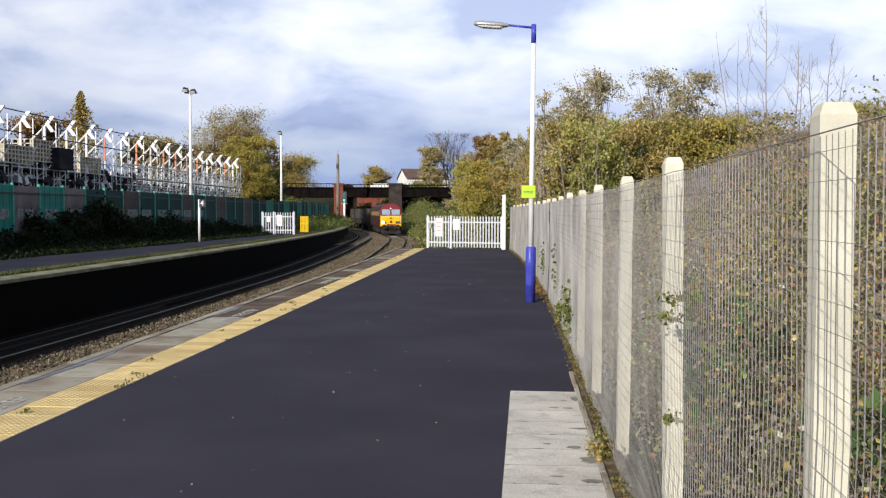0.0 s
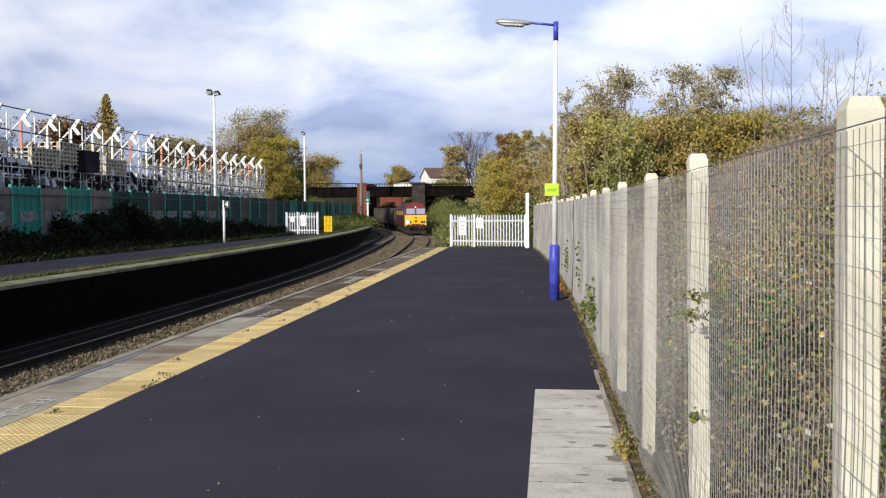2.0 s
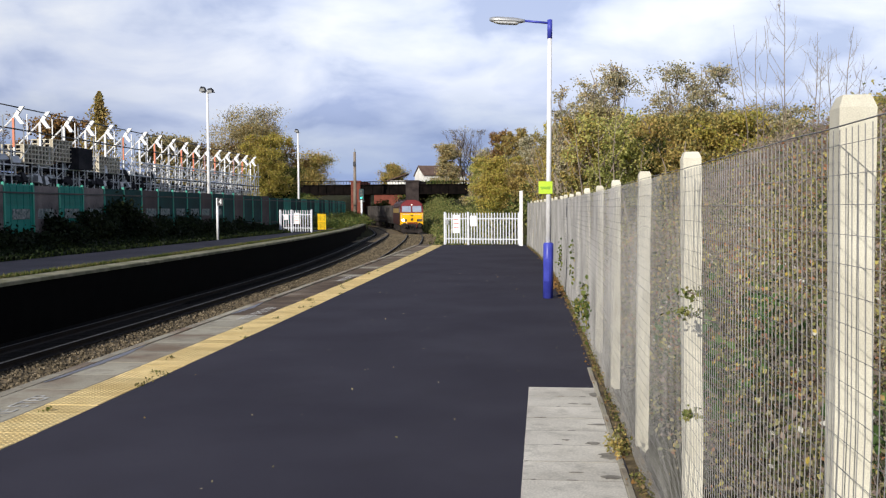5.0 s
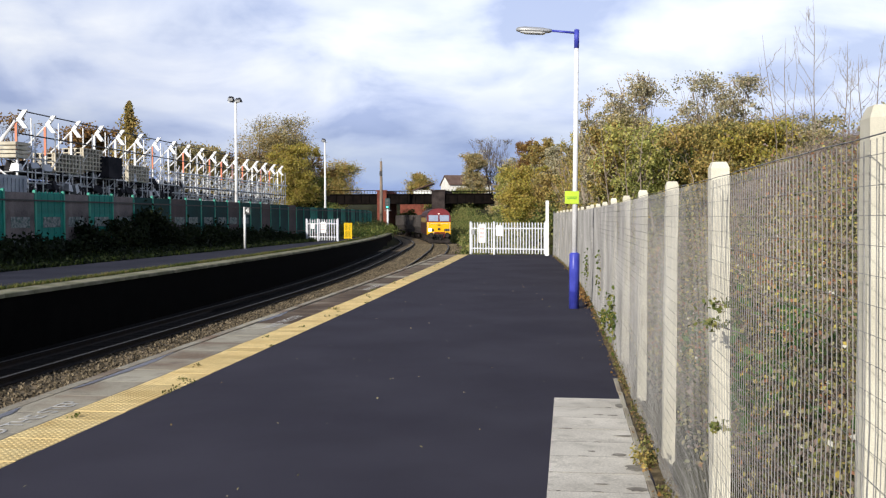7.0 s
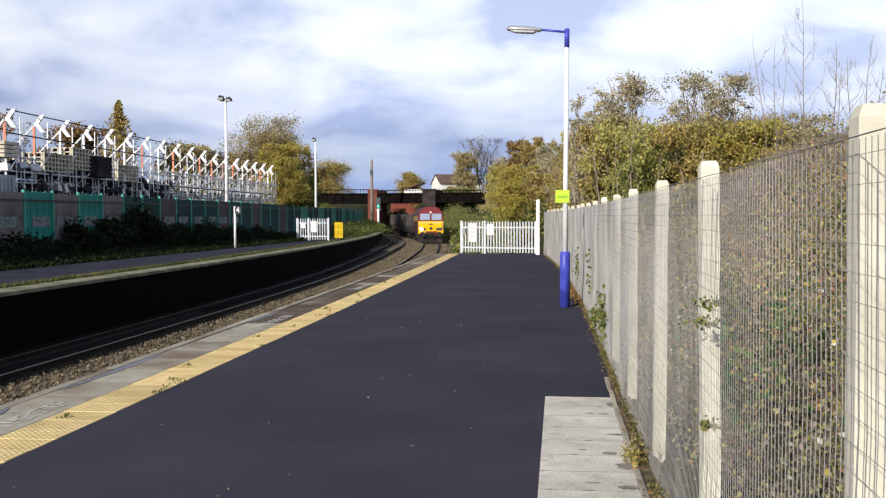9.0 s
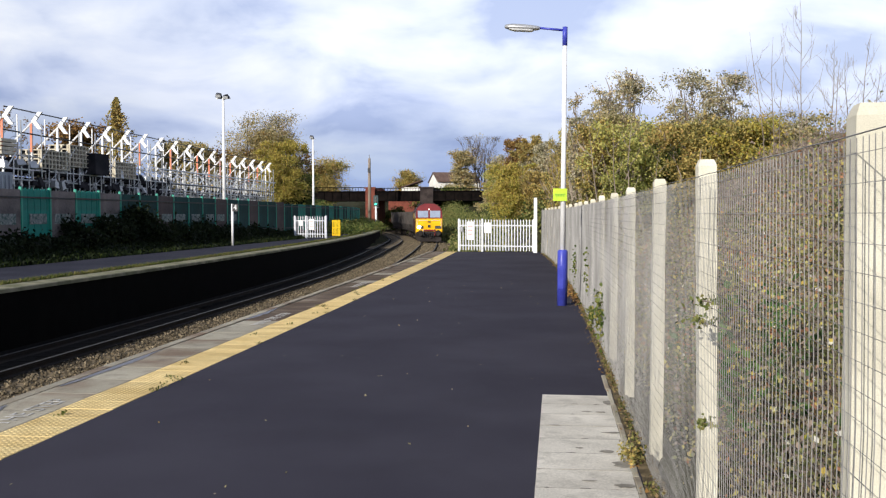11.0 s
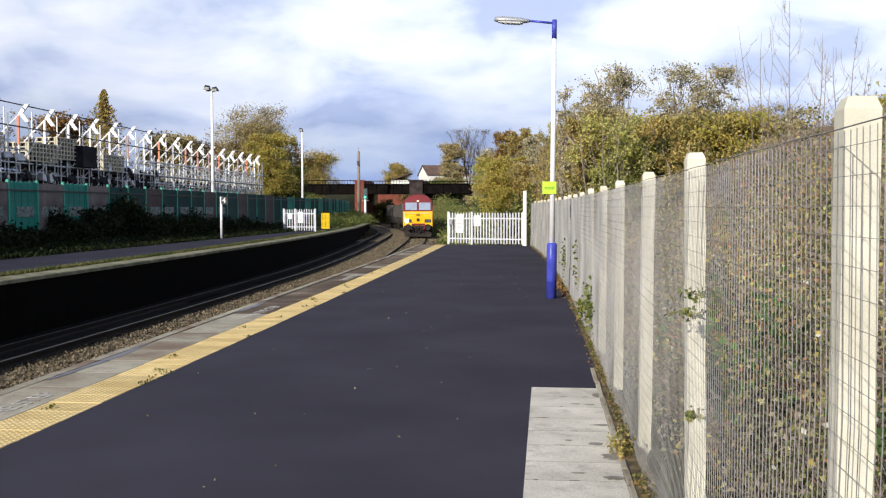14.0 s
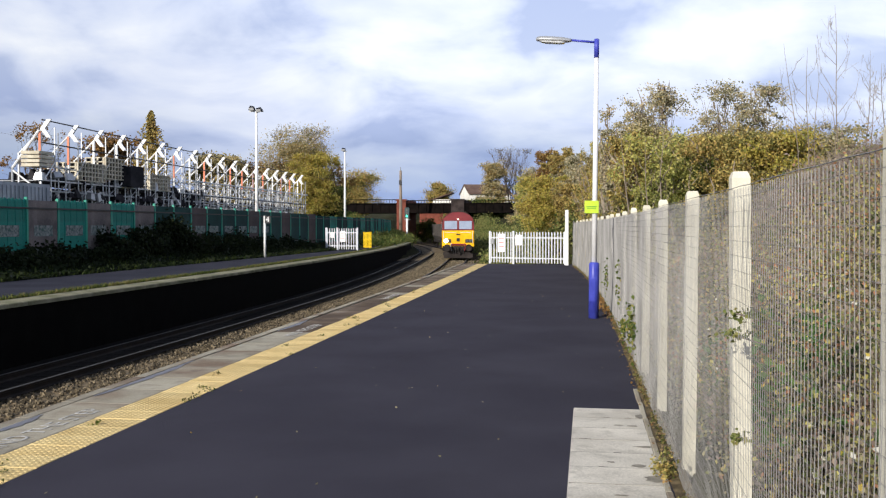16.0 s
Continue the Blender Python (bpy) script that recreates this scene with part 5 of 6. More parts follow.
    for k, (x, y, top, dx, forks) in enumerate([(4.65, 22, 6.15, -0.36, 4), (4.9, 22.4, 6.1, -0.05, 5), (5.12, 22.8, 5.5, 0.05, 4), (5.45, 22, 6.95, -0.14, 9), (5.7, 23, 5.3, -0.25, 4), (6.0, 22, 5.95, 0.12, 7), (6.22, 22.6, 5.6, 0.2, 5), (6.42, 22, 5.65, -0.1, 6), (6.7, 22, 6.05, 0.12, 6), (7.1, 22.5, 5.5, 0.1, 5)]):
        make_sapling(x, y, top, dx, forks, 80 + k)


make_trees()


def make_undergrowth():
    rng = np.random.default_rng(8)

    def on_bank(n, ylo, yhi, rlo, rhi, up):
        y = rng.uniform(ylo, yhi, n)
        r = rlo + (rhi - rlo) * rng.random(n)
        x = np.array([fence_x(v) for v in y]) + r
        z = np.array([ground_z(a, b) for a, b in zip(x, y)]) + up
        return np.stack([x, y, z], 1)

    pts = []
    for k in range(2700):
        c = on_bank(1, 3, 14 if k % 2 else 30, 0.45, 6.5 if k % 2 == 0 else 4.0, 0)[0]
        h = rng.uniform(0.2, 0.85)
        pts.append(c + np.abs(rng.normal(size=(90, 3))) * np.array((0, 0, h * 0.6)) + rng.normal(size=(90, 3)) * np.array((0.2, 0.24, 0.10)) * rng.uniform(0.6, 1.4))
    p = np.concatenate(pts)
    lim = np.array([fence_x(v) for v in p[:, 1]]) + 0.14
    p[:, 0] = np.maximum(p[:, 0], lim + rng.uniform(0, 0.1, len(p)))
    tagged(part("bramble", leaf_mesh("bramble", p, 0.015 + 0.0019 * p[:, 1], BRAMBLE, 5), BRAMBLE, None, "tangled brambles and autumn weeds behind the fence"), category="undergrowth", kind="stuff")
    pts = []
    for _ in range(420):
        c = on_bank(1, 28, 56, 0.3, 7.5, 0)[0]
        pts.append(c + rng.normal(size=(80, 3)) * np.array((0.5, 0.5, 0.45)) + (0, 0, 0.5))
    p = np.concatenate(pts)
    p = p[p[:, 0] > np.array([fence_x(min(v, 50)) for v in p[:, 1]]) + 0.16]
    tagged(part("bramble", leaf_mesh("bramble", p, 0.09, LEAF_OLIVE, 6), LEAF_OLIVE, None, "dense olive undergrowth below the thicket"), category="undergrowth", kind="stuff")
    s = on_bank(28000, 2.5, 26, 0.5, 5.5, -0.05)
    tagged(part("dry_stalk", behind_fence(blade_mesh("dry_stalk", s, 0.85, STEMS, 9, 0.0045, 0.6)), STEMS, None, "dry pale stalks and twigs in the undergrowth"), category="undergrowth", kind="stuff")
    n = 15000
    y = rng.uniform(20, 27, n); x = rng.uniform(3.9, 8.2, n)
    z = np.array([ground_z(a, b) for a, b in zip(x, y)]) + rng.random(n) * 0.55
    tagged(part("twigs", blade_mesh("twigs", np.stack([x, y, z], 1), 0.6, STEMS, 33, 0.005, 0.5), STEMS, None, "grey mauve haze of bare twigs on the bank"), category="undergrowth", kind="stuff")
    s = on_bank(16000, 2.5, 30, 0.5, 6.5, -0.03)
    tagged(part("grass", blade_mesh("grass", s, 0.4, GRASS, 10, 0.006, 0.4), GRASS, None, "rough green grass on the bank"), category="grass", kind="stuff")
    p = on_bank(900, 3.2, 16, 0.35, 2.6, 0.3)
    p[:, 2] += rng.random(900) * 0.7
    tagged(part("seed_head", leaf_mesh("seed_head", p, 0.027, LEAF_SEED, 22), LEAF_SEED, None, "white seed heads and yellow leaves among the brambles"), category="undergrowth", kind="stuff")
    pts = []
    for _ in range(24):
        c = on_bank(1, 3.0, 11, 0.35, 1.6, 0.25)[0]
        pts.append(c + rng.normal(size=(40, 3)) * np.array((0.07, 0.12, 0.2)) + (0, 0, rng.random() * 0.6))
    tagged(part("dock_plant", leaf_mesh("dock_plant", np.concatenate(pts), 0.06, LEAF_FRESH, 23), LEAF_FRESH, None, "fresh green dock leaves in the undergrowth"), category="undergrowth", kind="stuff")
    # cutting sides by the track beyond the gate
    pts = []
    for _ in range(700):
        y = rng.uniform(54, 160)
        x = track_x(y) + 2.4 + rng.random() * 7.5
        pts.append(np.array([x, y, ground_z(x, y) + 0.4]) + rng.normal(size=(120, 3)) * np.array((0.7, 0.7, 0.55)))
    p = np.concatenate(pts)
    p = p[p[:, 0] > np.array([track_x(v) for v in p[:, 1]]) + 2.0]
    tagged(part("bush", leaf_mesh("bush", p, 0.14, LEAF_SCRUB, 12), LEAF_SCRUB, None, "green scrub on the cutting side"), category="bushes", kind="stuff")
    pts = []
    for _ in range(330):
        y = rng.uniform(80, 131)
        x = far_edge_x(y) - (1.3 if y < 100 else 0.6) - rng.random() ** 1.4 * 5
        pts.append(np.array([x, y, max(ground_z(x, y), FAR_DROP(y)) + 0.12 + 0.35 * rng.random() * min(1, (far_edge_x(y) - x) / 3)]) + rng.normal(size=(110, 3)) * np.array((0.5, 0.6, 0.28)))
    tagged(part("bush", leaf_mesh("bush", np.concatenate(pts), 0.10, LEAF_GREEN, 13), LEAF_GREEN, None, "green scrub at the far platform end"), category="bushes", kind="stuff")
    pts = []
    for _ in range(420):
        y = rng.uniform(131, 163)
        x = track_x(y) - 6.0 - rng.random() * 13
        pts.append(np.array([x, y, ground_z(x, y) + 0.2 + 0.3 * rng.random()]) + rng.normal(size=(70, 3)) * np.array((0.7, 0.7, 0.35)))
    tagged(part("bush", leaf_mesh("bush", np.concatenate(pts), 0.17, LEAF_GREEN, 21), LEAF_GREEN, None, "green scrub below the bridge"), category="bushes", kind="stuff")
    # ivy and shrubs before the green fence
    pts = []
    for mid, spread, h, count in ((44.2, 1.3, 1.75, 80), (41.6, 0.9, 1.3, 40), (38.3, 0.7, 1.0, 40), (34.0, 2.2, 0.4, 80), (30.0, 2.2, 0.4, 60), (48.0, 2.0, 0.9, 60), (52.5, 2.2, 0.95, 60), (57.5, 2.0, 0.6, 50), (62.0, 2.5, 0.5, 40)):
        for k in range(count):
            y = mid + spread * rng.normal() * 0.7
            lean = 0.15 + rng.random() * (0.9 if h > 1.2 else 1.3)
            x = left_fence_x(y) + lean
            top = h * max(0.15, 1 - ((y - mid) / (1.9 * spread)) ** 2) * (1.15 - 0.45 * lean)
            pts.append(np.array([x, y, ground_z(x, y) + rng.random() * top]) + rng.normal(size=(70, 3)) * np.array((0.16, 0.3, 0.2)))
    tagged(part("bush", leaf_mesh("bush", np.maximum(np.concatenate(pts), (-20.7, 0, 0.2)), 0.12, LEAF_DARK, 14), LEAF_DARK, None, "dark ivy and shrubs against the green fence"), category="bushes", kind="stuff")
    # Near-black leaf carpet, added to give the bank its deep shade.
    n = 26000
    y = rng.uniform(24, 76, n); x = np.array([far_back_x(v) for v in y]) - rng.random(n) * 2.95 + 0.05
    z = np.array([ground_z(a, b) for a, b in zip(x, y)]) + np.abs(rng.normal(0, 0.09, n))
    tagged(part("ivy", leaf_mesh("ivy", np.stack([x, y, z], 1), 0.11, LEAF_DARK, 34), LEAF_DARK, None, "near-black leaf carpet added to paint shade on the far bank"), category="ivy", kind="stuff")
    n = 7000
    y = rng.uniform(24, 76, n); x = np.array([far_back_x(v) for v in y]) - rng.random(n) * 2.9 + 0.12
    z = np.array([ground_z(a, b) for a, b in zip(x, y)]) - 0.03
    tagged(part("grass", blade_mesh("grass", np.stack([x, y, np.maximum(z, -0.02)], 1), 0.26, BANK_GRASS, 15, 0.02, 0.35), BANK_GRASS, None, "long grass behind the opposite platform"), category="grass", kind="stuff")
    n = 11000
    y = rng.uniform(20, 84, n); x = np.array([far_edge_x(v) for v in y]) - 0.75 - np.abs(rng.normal(0, 0.12, n))
    tagged(part("grass", blade_mesh("grass", np.stack([x, y, np.full(n, 0.30)], 1), 0.12, GRASS, 16, 0.016, 0.5), GRASS, None, "weeds growing along the far coping joint"), category="weeds", kind="stuff")
    n = 7000
    y = 3.5 + 45 * rng.random(n) ** 1.4; x = np.array([fence_x(v) for v in y]) - 0.065 + rng.normal(0, 0.028, n)
    keep = np.array([noise.noise(Vector((0, v * 1.3, 3))) > -0.12 for v in y])
    tagged(part("weed", leaf_mesh("weed", np.stack([x, y, np.abs(rng.normal(0.01, 0.05, n))], 1)[keep], 0.02, WEEDS, 17), WEEDS, None, "small weeds along the fence foot"), category="weeds", kind="stuff")
    n = 160
    y = 3.5 + 45 * rng.random(n) ** 1.4; x = np.array([fence_x(v) for v in y]) - 0.10 - np.abs(rng.normal(0, 0.05, n))
    tagged(part("dead_leaf", leaf_mesh("dead_leaf", np.stack([x, y, np.full(n, 0.012)], 1), 0.03, LEAF_BROWN, 18, up=3.0), LEAF_BROWN, None, "dead brown leaves lying beside the fence"), category="leaf litter", kind="stuff")
    n = 260
    y = rng.normal(24.0, 2.2, n); x = np.array([fence_x(v) for v in y]) - 0.08 - np.abs(rng.normal(0, 0.10, n))
    tagged(part("dead_leaf", leaf_mesh("dead_leaf", np.stack([x, y, 0.012 + np.abs(rng.normal(0, 0.04, n))], 1), 0.05, LEAF_BROWN, 35, up=1.0), LEAF_BROWN, None, "drift of rusty dead leaves at the fence foot"), category="leaf litter", kind="stuff")
    # climbing plants that push through the mesh
    for yy, zz, ht, cnt, lab in ((14.3, 0.5, 0.36, 170, "green bindweed climbing the fence"), (16.4, 0.25, 0.2, 90, "green weed climbing the fence"), (18.5, 0.9, 0.5, 40, "dark bramble shoot on the fence"), (24.0, 0.7, 0.5, 60, "ivy on the fence")):
        p = rng.normal(size=(cnt, 3)) * np.array((0.035, 0.4 if cnt > 100 else 0.2, ht * 0.45)) + np.array((fence_x(yy) - 0.07, yy, zz))
        p[:, 2] = np.maximum(p[:, 2], 0.02)
        t = thing("climbing_plant", lab, "plant", pose(0, 0, 0), "climbing plants")
        part("foliage", leaf_mesh("foliage", p, 0.05, LEAF_GREEN, int(yy)), LEAF_GREEN, t)
        part("stem", Mesh().tube([(fence_x(yy) - 0.02, yy, 0), (fence_x(yy) - 0.03, yy + 0.05, zz), (fence_x(yy) - 0.01, yy + 0.1, zz + ht)], 0.006, 5), STEMS, t)
    for yy, zz, ln in ((4.75, 1.56, 0.12), (5.05, 1.43, 0.12), (4.95, 0.92, 0.07)):
        t = thing("bramble_shoot", "bramble shoot poking through the wire mesh", "plant", pose(fence_x(yy), yy, zz), "bramble shoots")
        part("stem", Mesh().tube([(0.15, 0.05, -0.05), (0, 0, 0), (-ln * 0.6, -0.03, 0.02)], 0.004, 5), STEMS, t)
        p = rng.normal(size=(70, 3)) * np.array((ln * 0.36, 0.025, 0.016)) + np.array((-ln * 0.25, -0.01, 0.01))
        part("foliage", leaf_mesh("foliage", p, 0.018, LEAF_SCRUB, int(yy * 10)), LEAF_SCRUB, t)
    t = thing("weed_clump", "yellow-brown weed clump at the edge of the flags", "plant", pose(0.60, 7.75, 0))
    p = np.abs(rng.normal(size=(260, 3))) * np.array((0, 0, 0.06)) + rng.normal(size=(260, 3)) * np.array((0.035, 0.12, 0.005)) + (0, 0, 0.01)
    part("foliage", leaf_mesh("foliage", p, 0.02, LEAF_OLIVE, 31), LEAF_OLIVE, t)
    part("stem", Mesh().tube([(0, 0, 0), (0.01, 0.02, 0.12)], 0.004, 5), STEMS, t)
    # weeds in the joints of the yellow tiles, specks on the asphalt
    pts = []
    for _ in range(46):
        yy = 5 + 40 * rng.random() ** 1.5
        xx = tactile_x(yy) - rng.choice([0.57, 0.4, 0.2, 0.01])
        pts.append(np.array([xx, yy, 0.012]) + rng.normal(size=(14, 3)) * np.array((0.03, 0.05, 0.012)))
    p = np.concatenate(pts); p[:, 2] = np.abs(p[:, 2]) + 0.004
    tagged(part("weed", leaf_mesh("weed", p, 0.022, GRASS, 19), GRASS, None, "small weeds in the joints of the yellow tiles"), category="weeds", kind="stuff")
    p = np.stack([rng.uniform(-4.2, 0.3, 70), rng.uniform(5, 30, 70), np.full(70, 0.006)], 1)
    tagged(part("litter", leaf_mesh("litter", p, 0.022, LEAF_PALE, 20, up=4.0), LEAF_PALE, None, "pale specks and leaf scraps on the asphalt"), category="litter", kind="stuff")


make_undergrowth()


# ---- the train ----
def make_loco():
    t = thing("locomotive", "maroon diesel freight locomotive with a yellow cab front", "locomotive")
    prof = [(-1.3, 0.95), (-1.32, 1.4), (-1.32, 3.05), (-1.12, 3.5), (-0.7, 3.8), (0, 3.92), (0.7, 3.8), (1.12, 3.5), (1.32, 3.05), (1.32, 1.4), (1.3, 0.95)]
    part("body", Mesh().prism(prof, "y", 0.55, 21.0), MAROON_SIDE, t, "maroon bodyside")
    nose = Mesh()
    for y, z0, z1, w in ((0.0, 1.02, 2.3, 1.28), (0.10, 0.95, 2.36, 1.315), (0.60, 0.95, 2.4, 1.32)):
        nose.v += [(-w, y, z0), (w, y, z0), (w, y, z1), (-w, y, z1)]
    for r in range(2):
        for k in range(4):
            i, j = 4 * r + k, 4 * r + (k + 1) % 4
            nose.f.append((i, j, j + 4, i + 4))
    nose.f += [(3, 2, 1, 0), (8, 9, 10, 11)]
    front = part("cab_front", nose, TRAIN_YELLOW, t, "bright yellow warning panel")
    top = Mesh()
    for y0, y1, w, z in ((0.10, 0.60, 1.31, 2.36), (0.28, 0.60, 1.28, 2.9), (0.40, 0.60, 1.19, 3.34), (0.47, 0.60, 0.86, 3.66), (0.53, 0.60, 0.45, 3.84)):
        top.v += [(-w, y0, z), (w, y0, z), (w, y1, z), (-w, y1, z)]
    for r in range(4):
        for k in range(4):
            i, j = 4 * r + k, 4 * r + (k + 1) % 4
            top.f.append((i, j, j + 4, i + 4))
    top.f += [(3, 2, 1, 0), (16, 17, 18, 19)]
    cab = part("cab_top", top, MAROON, t, "maroon upper cab and roof dome")
    for s in (-1, 1):
        part("windscreen", Mesh().box((s * 0.60, 0.20, 2.80), (1.02, 0.05, 0.70), pose(0, 0, 0, -18, 0, 0), bevel=0.01), GLASS, cab, "windscreen pane")
        part("window_frame", Mesh().box((s * 0.60, 0.225, 2.80), (1.12, 0.05, 0.80), pose(0, 0, 0, -18, 0, 0), bevel=0.01), MAROON, cab, "maroon windscreen surround")
        part("wiper", Mesh().box((s * 0.5, 0.17, 2.68), (0.03, 0.03, 0.55), pose(0, 0, 0, -18, s * 25, 0)), DARK_METAL, cab)
        hl = part("headlight_cluster", Mesh().box((s * 0.86, -0.02, 1.52), (0.56, 0.08, 0.27), bevel=0.02), DARK_METAL, front, "headlight cluster")
        part("headlight", Mesh().tube([(s * 0.98, -0.05, 1.52), (s * 0.98, -0.09, 1.52)], 0.12 if s > 0 else 0.17, 12), LAMP_DARK if s > 0 else HEADLIGHT, hl)
        part("tail_light", Mesh().tube([(s * 0.74, -0.05, 1.52), (s * 0.74, -0.085, 1.52)], 0.085, 10), LAMP_DARK, hl)
        b = part("buffer", Mesh().tube([(s * 0.87, 0.1, 0.98), (s * 0.87, -0.5, 0.98)], 0.13, 12), GRIME, t, "round steel buffer")
        part("buffer_head", Mesh().tube([(s * 0.87, -0.5, 0.98), (s * 0.87, -0.58, 0.98)], 0.27, 16), GRIME, b)
        part("side_window", Mesh().box((s * 1.325, 1.25, 2.75), (0.03, 0.75, 0.6)), GLASS, t)
        part("cab_door", Mesh().box((s * 1.325, 2.3, 2.2), (0.03, 0.62, 2.0)), MAROON_SIDE, t)
        part("stripe", Mesh().box((s * 1.328, 11, 2.6), (0.02, 16, 0.55)), GOLD, t, "gold bodyside band")
        part("handrail", Mesh().tube([(s * 1.18, 0.02, 1.3), (s * 1.18, -0.06, 1.5), (s * 1.18, -0.06, 2.1), (s * 1.18, 0.02, 2.3)], 0.02, 6), WHITE, front)
        part("bogie_frame", Mesh().box((s * 1.05, 3.6, 0.62), (0.2, 4.4, 0.5), bevel=0.06), GRIME, t)
        part("bogie_frame", Mesh().box((s * 1.05, 17.4, 0.62), (0.2, 4.4, 0.5), bevel=0.06), GRIME, t)
    part("top_light", Mesh().box((0, 0.36, 3.28), (0.13, 0.1, 0.11)), MARKER, cab, "small white marker light")
    part("pillar", Mesh().box((0, 0.2, 2.82), (0.12, 0.06, 0.78), pose(0, 0, 0, -18, 0, 0)), MAROON, cab)
    part("multiple_socket", Mesh().box((0, -0.04, 1.62), (0.24, 0.08, 0.24), bevel=0.02), DARK_METAL, front, "dark jumper socket")
    part("lamp_iron", Mesh().box((0, -0.05, 2.05), (0.3, 0.06, 0.1)), DARK_METAL, front)
    part("nose_step", Mesh().box((0, -0.06, 1.22), (1.1, 0.1, 0.14), bevel=0.02), MAROON, front, "reddish lower nose ledge")
    for s in (-1, 1):
        part("grab_rail", Mesh().tube([(s * 0.15, 0.02, 2.2), (s * 0.6, -0.07, 2.2), (s * 1.05, 0.02, 2.2)], 0.022, 6), WHITE, front)
        part("hose", Mesh().tube([(s * 0.55, -0.06, 1.3), (s * 0.6, -0.2, 1.1), (s * 0.52, -0.16, 0.7)], 0.045, 6), MAROON if s > 0 else GREY_METAL, t)
    part("bufferbeam", Mesh().box((0, 0.12, 0.88), (2.5, 0.3, 0.42), bevel=0.03), GRIME, t, "dark buffer beam")
    part("coupling", Mesh().tube([(0, -0.05, 0.95), (0.02, -0.35, 0.85), (0, -0.38, 0.5)], 0.07, 8), GRIME, t, "hanging screw coupling")
    for s in (-0.4, -0.2, 0.25, 0.45):
        part("hose", Mesh().tube([(s, -0.05, 1.0), (s, -0.22, 0.8), (s * 0.9, -0.18, 0.5)], 0.035, 6), DARK_METAL, t)
    part("snowplough", Mesh().prism([(-1.15, 0.12), (1.15, 0.12), (1.25, 0.6), (-1.25, 0.6)], "y", -0.05, 0.25), GRIME, t, "black obstacle deflector")
    for y in (1.9, 3.6, 5.3, 15.7, 17.4, 19.1):
        for sx in (-0.74, 0.74):
            part("wheel", Mesh().tube([(sx - 0.06, y, 0.53), (sx + 0.06, y, 0.53)], 0.53, 18), GRIME, t)
    part("fuel_tank", Mesh().box((0, 10.5, 0.6), (2.4, 6, 0.7), bevel=0.08), GRIME, t)
    part("roof_grille", Mesh().box((0, 15, 3.88), (1.6, 4, 0.26)), GRIME, t, "dark roof grille")
    part("exhaust", Mesh().box((0, 7, 3.86), (1.3, 5, 0.22)), GRIME, t, "dark exhaust cover")
    part("roof_horn", Mesh().box((0, 2.2, 3.86), (0.6, 0.8, 0.2)), GRIME, t)
    return t


def make_wagon():
    t = thing("wagon", "dark grimy bogie hopper wagon", "wagon", group="wagons")
    part("hopper", Mesh().prism([(-0.9, 0.9), (-1.35, 1.7), (-1.35, 3.3), (1.35, 3.3), (1.35, 1.7), (0.9, 0.9)], "y", 0.5, 13.2), WAGON, t)
    for k in range(9):
        for s in (-1.38, 1.38):
            part("rib", Mesh().box((s, 0.9 + 1.5 * k, 2.5), (0.08, 0.12, 1.6)), WAGON, t)
    part("underframe", Mesh().box((0, 6.85, 0.95), (2.3, 13.2, 0.3)), GRIME, t)
    for y in (1.6, 3.4, 10.3, 12.1):
        for sx in (-0.74, 0.74):
            part("wheel", Mesh().tube([(sx - 0.06, y, 0.46), (sx + 0.06, y, 0.46)], 0.46, 16), GRIME, t)
    return t


LOCO = make_loco()
WAGONS = [make_wagon()]
for _ in range(2):
    WAGONS.append(copy_thing(WAGONS[0], pose(0, 200, 0)))


